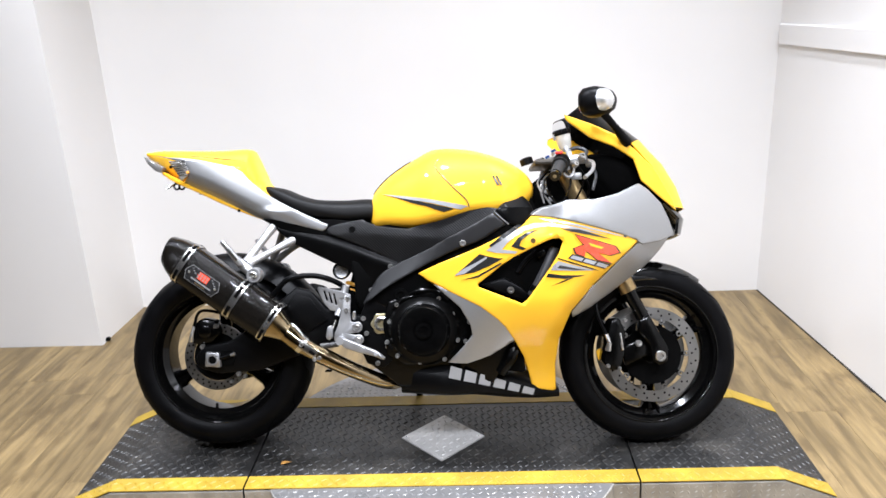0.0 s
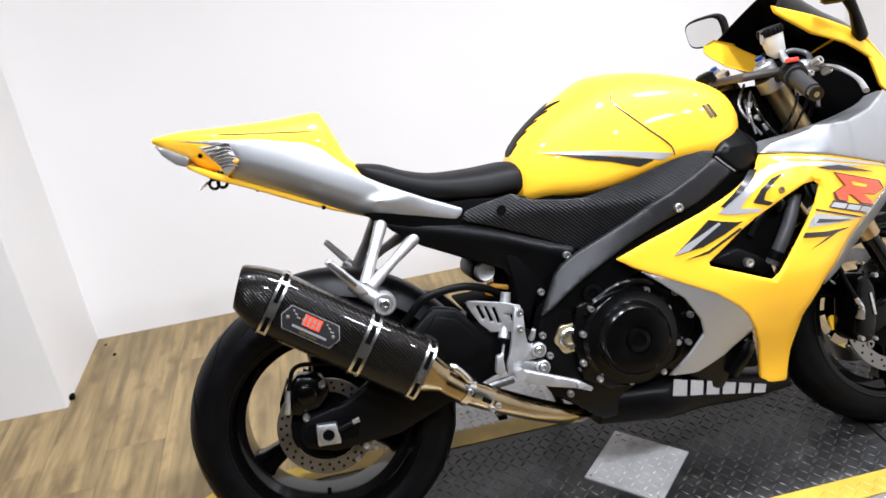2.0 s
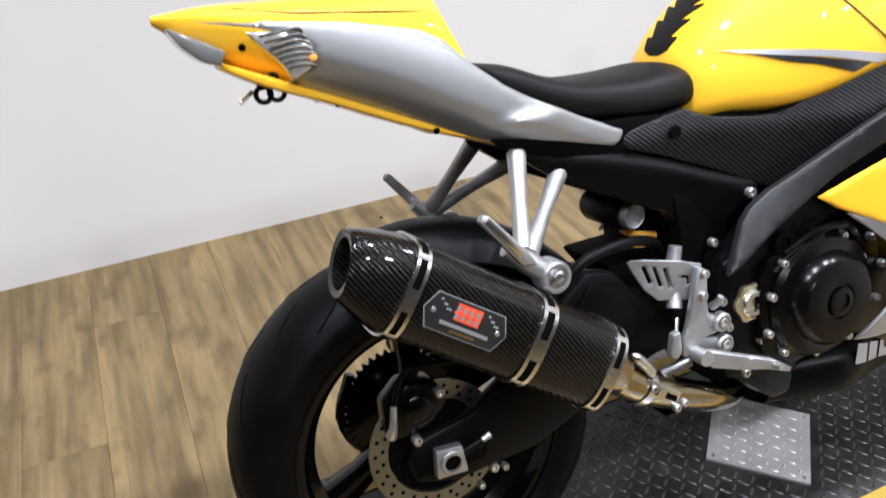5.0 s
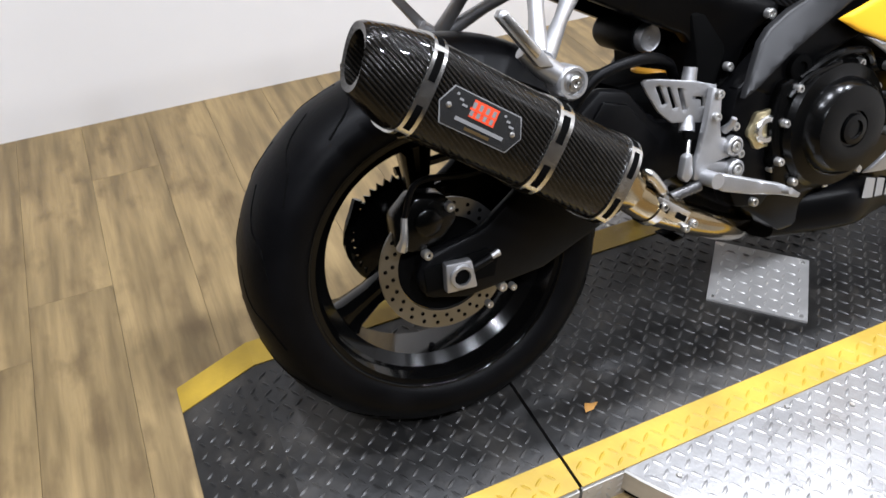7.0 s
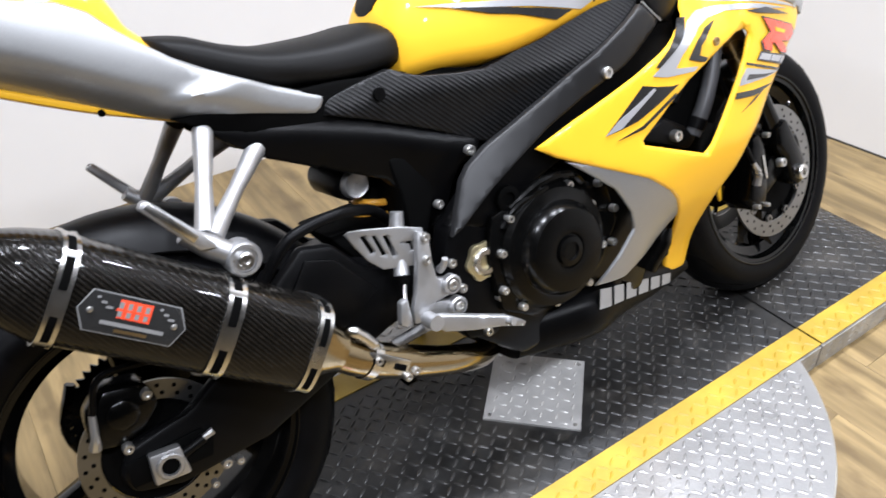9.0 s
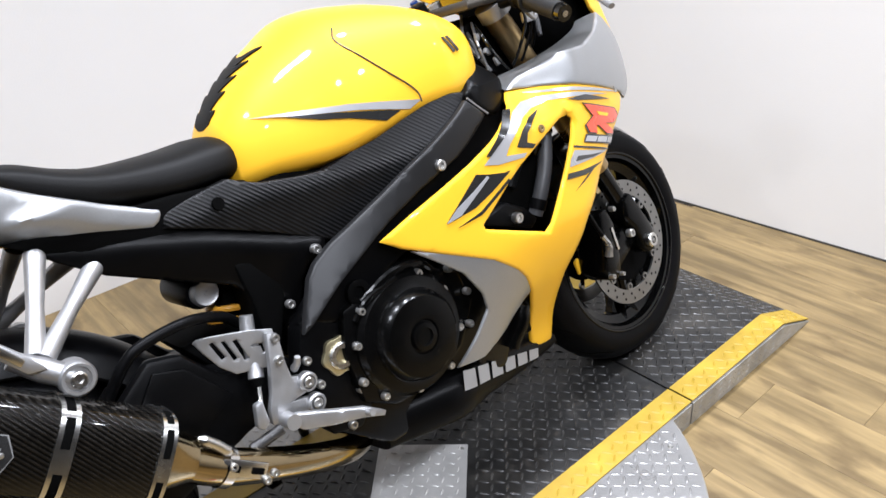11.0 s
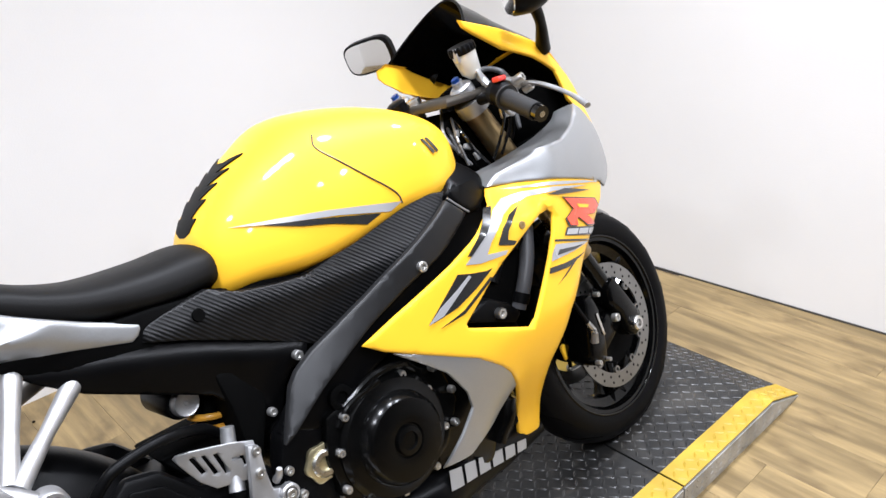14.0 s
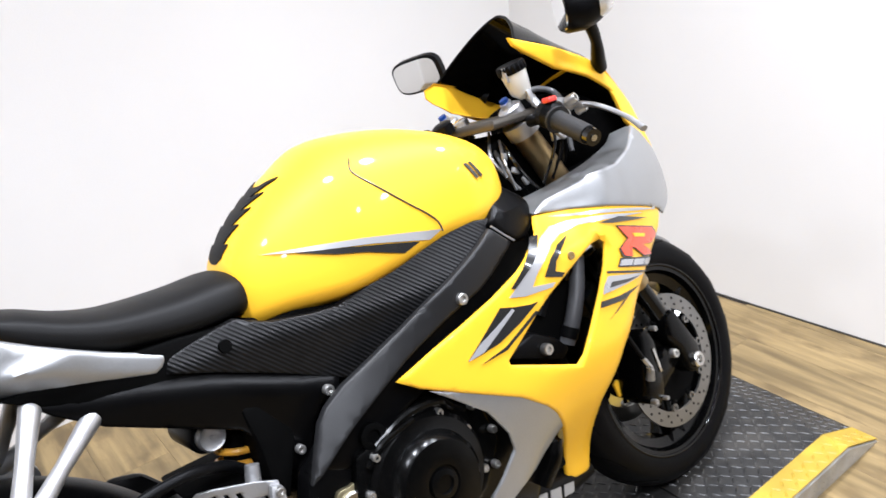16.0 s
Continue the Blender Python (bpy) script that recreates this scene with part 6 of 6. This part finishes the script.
decal("black_chevron", [(0.299, 0.697), (0.282, 0.698), (0.232, 0.667), (0.191, 0.635), (0.200, 0.633), (0.255, 0.668)], fair_w, M_DECAL_BLACK, fairing, 0.0022)
decal("black_hook", [(0.344, 0.682), (0.310, 0.674), (0.281, 0.658), (0.260, 0.632), (0.295, 0.620), (0.303, 0.625), (0.284, 0.634), (0.291, 0.650), (0.311, 0.666)], fair_w, M_DECAL_BLACK, fairing, 0.0024)
decal("top_silver_line", [(0.345, 0.716), (0.43, 0.701), (0.55, 0.669), (0.625, 0.646), (0.55, 0.664), (0.43, 0.694), (0.37, 0.708)], fair_w, M_STRIPE, fairing)
decal("top_dark_line", [(0.412, 0.681), (0.443, 0.671), (0.568, 0.644), (0.466, 0.677)], fair_w, M_DECAL_GREY, fairing, 0.0022)
decal("side_silver_flash", [(0.383, 0.570), (0.399, 0.584), (0.509, 0.552), (0.451, 0.553), (0.376, 0.557)], fair_w, M_STRIPE, fairing)
decal("side_dark_flash", [(0.404, 0.571), (0.453, 0.560), (0.489, 0.554), (0.452, 0.555), (0.395, 0.563)], fair_w, M_DECAL_GREY, fairing, 0.0022)
decal("side_line", [(0.398, 0.594), (0.502, 0.559), (0.528, 0.549), (0.500, 0.556), (0.397, 0.590)], fair_w, M_DECAL_BLACK, fairing, 0.0026)
decal("side_line", [(0.361, 0.537), (0.367, 0.547), (0.412, 0.541), (0.481, 0.538), (0.417, 0.530)], fair_w, M_DECAL_BLACK, fairing, 0.0026)
decal("side_line", [(0.376, 0.509), (0.434, 0.533), (0.454, 0.537), (0.405, 0.518)], fair_w, M_DECAL_BLACK, fairing, 0.0026)
BELLY_W = table([(0.0, 0.191), (0.06, 0.1985), (0.14, 0.1725), (0.25, 0.1385), (0.34, 0.109)])
RED = [(0.455, 0.660), (0.575, 0.622), (0.589, 0.603), (0.559, 0.596), (0.521, 0.605), (0.564, 0.571), (0.518, 0.584), (0.491, 0.608), (0.483, 0.611), (0.480, 0.595), (0.455, 0.604), (0.449, 0.620), (0.479, 0.630), (0.470, 0.641)]
decal("emblem_shadow", [(x + 0.005 * (x - 0.516) / 0.06, z + 0.004 * (z - 0.613) / 0.045) for x, z in RED], fair_w, M_DECAL_BLACK, fairing, 0.0030)
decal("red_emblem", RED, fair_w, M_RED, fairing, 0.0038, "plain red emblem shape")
decal("emblem_counter", [(0.493, 0.636), (0.540, 0.620), (0.532, 0.616), (0.498, 0.627)], fair_w, M_YELLOW, fairing, 0.0046)
decal("name_shadow", [(0.442, 0.604), (0.564, 0.566), (0.541, 0.555), (0.429, 0.591)], fair_w, M_DECAL_BLACK, fairing, 0.0030)
for k in range(3):
    x0, z0 = 0.434 + 0.039 * k, 0.5975 - 0.0121 * k
    decal("name_bar", [(x0 + 0.010, z0 + 0.0025), (x0 + 0.044, z0 - 0.008), (x0 + 0.034, z0 - 0.0165), (x0, z0 - 0.006)], fair_w, M_STRIPE, fairing, 0.0040)
for k in range(6):
    x0, x1 = 0.055 + 0.0462 * k, 0.055 + 0.0462 * k + 0.0365
    decal("name_bar", [(x0 + 0.008, 0.2625 - 0.36 * (x0 - 0.055)), (x1 + 0.007, 0.2625 - 0.36 * (x1 - 0.055)), (x1, 0.228 - 0.29 * (x1 - 0.045)), (x0, 0.228 - 0.29 * (x0 - 0.045))], lambda x, z: BELLY_W(x), M_NAME, belly, 0.0015)
for side in (-1, 1):
    part("fairing_screw", lathe([(0, 0), (0.008, 0), (0.007, 0.003), (0.003, 0.003), (0.002, 0.001), (0, 0.001)], (0.326, side * fair_w(0.326, 0.648), 0.648), (0, side, 0), 14), M_GOLD, fairing)
    part("fairing_screw", lathe([(0, 0), (0.005, 0), (0.004, 0.002), (0, 0.002)], (0.610, side * fair_w(0.610, 0.652), 0.652), (0, side, 0), 10), M_STEEL, fairing)
duct = part("inner_duct", prism([(0.145, 0.52), (0.30, 0.44), (0.36, 0.52), (0.43, 0.62), (0.42, 0.66), (0.34, 0.635)], -0.205, -0.19, 0.004), M_DARK, bike, "black inner duct panel")
part("duct_bracket", prism([(0.165, 0.515), (0.295, 0.460), (0.315, 0.475), (0.290, 0.505), (0.24, 0.535)], -0.226, -0.20, 0.006), M_BLACK, duct)
part("bolt", bolt((0.256, -0.232, 0.497), 0.011, 0.007), M_BOLT, duct)
part("coolant_hose", tube([(0.395, -0.212, 0.625), (0.372, -0.218, 0.57), (0.345, -0.218, 0.52), (0.322, -0.21, 0.478)], 0.015, 12), M_HOSE, duct, "grey coolant hose")
part("hose_clip", tube([(0.338, -0.215, 0.506), (0.328, -0.212, 0.488)], 0.0175, 14, 2), M_BLACK, duct)
part("wiring", tube([(0.40, -0.215, 0.64), (0.36, -0.22, 0.625), (0.31, -0.215, 0.59), (0.28, -0.21, 0.55)], 0.008, 8), M_BLACK, duct)
part("plug", box((0.352, -0.221, 0.605), (0.03, 0.014, 0.018), 0.004, pose(0, 0, 0, 0, -35, 0)), M_ENGINE, duct)
part("belly_vent", prism([(0.20, 0.285), (0.27, 0.335), (0.295, 0.30), (0.30, 0.225), (0.22, 0.235)], -0.150, -0.10, 0.01), M_DARK, bike)
part("exhaust_header", tube([(0.26, -0.10, 0.40), (0.262, -0.17, 0.30), (0.22, -0.16, 0.23)], 0.018, 12), M_ENGINE, bike)

# tail details
tail_half = hull_side(TAIL)


def tail_lens(x, z):
    return tail_width(x) + 0.001 - 1.6 * (z - 0.925) ** 2


for side in (-1, 1):
    lens = part("indicator_lens", panel([(-0.864, 0.950), (-0.826, 0.945), (-0.806, 0.936), (-0.789, 0.920), (-0.787, 0.905), (-0.794, 0.893), (-0.818, 0.880), (-0.828, 0.902), (-0.850, 0.930)], tail_lens, thick=0.01, roll=0.005, step=0.008, side=side), M_LENS, tail, "clear faceted indicator lens")
    for k in range(7):
        z0 = 0.897 + 0.0075 * k
        x1 = -0.788 - 0.35 * max(0, z0 - 0.917)
        part("facet", tube([(-0.822 - 0.005 * k, side * (tail_lens(-0.82, z0) + 0.0005), z0), (-0.806, side * (tail_lens(-0.806, z0) + 0.001), z0 + 0.003), (x1, side * (tail_lens(x1, z0) - 0.001), z0 - 0.002)], 0.0022, 6, 3), M_STEEL, lens)
    part("bulb", lathe([(0, 0.0), (0.006, 0.002), (0.004, 0.005), (0, 0.006)], (-0.790, side * (tail_lens(-0.79, 0.905) - 0.003), 0.906), (0, side, 0), 10), M_AMBER, lens)
    for hx, hz in ((-0.760, 0.839), (-0.628, 0.776)):
        part("screw_hole", lathe([(0, 0.0), (0.005, 0.0), (0.005, 0.003), (0, 0.0035)], (hx, side * (silver_tail(hx, hz + 0.008) - 0.001), hz), (0, side, -0.5), 10), M_DARK, tail)
    for hx, hz in ((-0.868, 0.932),):
        part("screw_hole", lathe([(0, 0.0), (0.005, 0.0), (0.005, 0.003), (0.003, 0.0035), (0, 0.0035)], (hx, 0.024 + side * (tail_half(hx, hz) + 0.001), hz), (-0.1, side, -0.25), 10), M_DARK, tail)
    part("tail_seam", tube([(x, 0.024 + side * tail_half(x, z), z) for x, z in ((-0.868, 0.982), (-0.80, 0.966), (-0.72, 0.955), (-0.66, 0.947), (-0.602, 0.938))], 0.0013, 6, 5), M_DECAL_GREY, tail)
part("brake_lamp", prism([(-0.958, 0.970), (-0.923, 0.951), (-0.890, 0.930), (-0.900, 0.912), (-0.922, 0.921), (-0.945, 0.944)], -0.044, 0.050, 0.004), M_SMOKE, tail, "smoked brake lamp")
for dx, dy in ((-0.852, -0.028), (-0.834, -0.030)):
    part("plate_eyelet", lathe([(0.0105 + 0.0035 * math.cos(a), 0.003 * math.sin(a)) for a in (2 * math.pi * i / 8 for i in range(8))], (dx, dy, 0.866), (0.15, 1, 0), 16, True), M_BLACK, tail, "black plate bracket eyelet")
    part("eyelet_stem", box((dx, dy, 0.883), (0.014, 0.006, 0.022), 0.002), M_BLACK_GLOSS, tail)
part("bracket_screw", tube([(-0.865, -0.02, 0.872), (-0.885, -0.03, 0.860)], 0.003, 8, 2), M_STEEL, tail)
part("seat_pin", lathe([(0, 0), (0.011, 0), (0.010, 0.005), (0, 0.005)], (-0.246, -0.118, 0.701), (0, -1, 0), 12), M_DARK, seat)

# ---- small things round the stand ----
rail = bmesh.new()
RW = (Vector((*RW_B, 0)) - Vector((*RW_A, 0)))
rail_n = Vector((-RW.y, RW.x, 0)).normalized() * -1
pts = [(Vector((*RW_A, 0)) + RW * f, lo, hi) for f, lo, hi in ((0.002, 1.132, 1.220), (0.36, 1.205, 1.300))]
verts = [[p + rail_n * d + Vector((0, 0, z)) for d, z in ((-0.002, lo), (0.014, lo), (0.014, hi - 0.006), (0.008, hi), (-0.002, hi))] for p, lo, hi in pts]
tagged(part("trim_rail", rings_mesh(verts), M_WALL, None, "white painted wall rail"), kind="structure", category="trim")
# Dark strip that paints the dirt and shadow line at the wall's foot.
gap = rings_mesh([[p + rail_n * d + Vector((0, 0, FLOOR_Z + z)) for d, z in ((-0.002, -0.001), (0.005, -0.001), (0.004, 0.004), (-0.002, 0.006))] for p in (Vector((*RW_A, 0)) + RW * 0.001, Vector((*RW_A, 0)) + RW * 0.6)])
tagged(part("dirty_shadow_line", gap, M_GAP, None, "thin dark strip of dirt and painted shadow along the foot of the side wall"), kind="structure", category="trim")
handle = new("locking_lever")
tagged(handle, "red rubber-gripped locking lever beside the turntable", "lever")
part("grip", tube([(-0.497, 2.078, FLOOR_Z + 0.014), (-0.470, 2.056, FLOOR_Z + 0.015), (-0.437, 2.030, FLOOR_Z + 0.014)], [0.010, 0.013, 0.009], 12), M_RED_PLASTIC, handle, "red plastic grip")
part("arm", tube([(-0.437, 2.030, FLOOR_Z + 0.014), (-0.405, 2.006, FLOOR_Z + 0.014)], 0.006, 8), M_STEEL, handle)
part("bracket", box((-0.418, 2.030, FLOOR_Z + 0.022), (0.016, 0.045, 0.04), 0.003, pose(0, 0, 0, 0, 0, -48)), M_ALU_DULL, handle)
leaf = bmesh.new()
lv = [leaf.verts.new((-0.497 + 0.75 * x, 2.311 + 0.75 * y, 0.004 + z)) for x, y, z in ((-0.016, -0.008, 0), (0.004, -0.011, 0.004), (0.028, 0.006, 0.001), (0.006, 0.005, 0.006), (-0.004, 0.016, 0.001), (-0.012, 0.004, 0.003))]
for f in ((0, 1, 3, 5), (1, 2, 3), (5, 3, 4)):
    leaf.faces.new([lv[i] for i in f])
tagged(part("dry_leaf", shell(leaf, 0.001), M_LEAF, None, "small orange dry leaf on the black deck"), category="leaf")
for k, (x, y, s) in enumerate(((-1.60, 3.45, 0.018), (-1.50, 3.70, 0.008), (-1.55, 3.79, 0.006), (-0.35, 3.74, 0.005), (0.55, 3.70, 0.006))):
    crumb = bmesh.new()
    bmesh.ops.create_icosphere(crumb, subdivisions=1, radius=s)
    for v in crumb.verts:
        v.co *= 1 + 0.35 * noise.noise(v.co * 90 + Vector((k, 0, 0)))
        v.co.z *= 0.6
    bmesh.ops.translate(crumb, verts=crumb.verts, vec=(x, y, FLOOR_Z + s * 0.5))
    tagged(part("debris_crumb", crumb, M_DARK, None, "dark crumb of dirt on the plank floor"), category="debris", group="dirt crumbs on the floor")

# ---- floor planks ----
PLANK_W, PLANK_L = 0.178, 1.22


def plank_mesh_of(length):
    base = box((0, length / 2, 0), (PLANK_W - 0.0006, length - 0.0006, 0.006), 0.0004)
    bmesh.ops.triangulate(base, faces=base.faces)
    me = bpy.data.meshes.new("plank")
    base.to_mesh(me)
    base.free()
    me.materials.append(M_WOOD)
    return me


whole_plank = plank_mesh_of(PLANK_L)
for i in range(-22, 11):
    x = (i + 0.5) * PLANK_W
    back = BACK_Y if x > -1.60 else 3.40
    y = back + 0.005 - random.random() * PLANK_L
    first = back + 0.005 - y
    for k in range(7):
        if k == 0:
            mesh, at = plank_mesh_of(max(0.06, first)), back + 0.005 - max(0.06, first)
        else:
            at = back + 0.005 - max(0.06, first) - k * PLANK_L
            mesh = whole_plank
        if x - PLANK_W / 2 > 1.565 + (BACK_Y - at - PLANK_L) * 0.0719:
            continue
        ob = new("plank", mesh)
        ob.parent = floor_ob
        ob.location = (x, at, FLOOR_Z - 0.003)
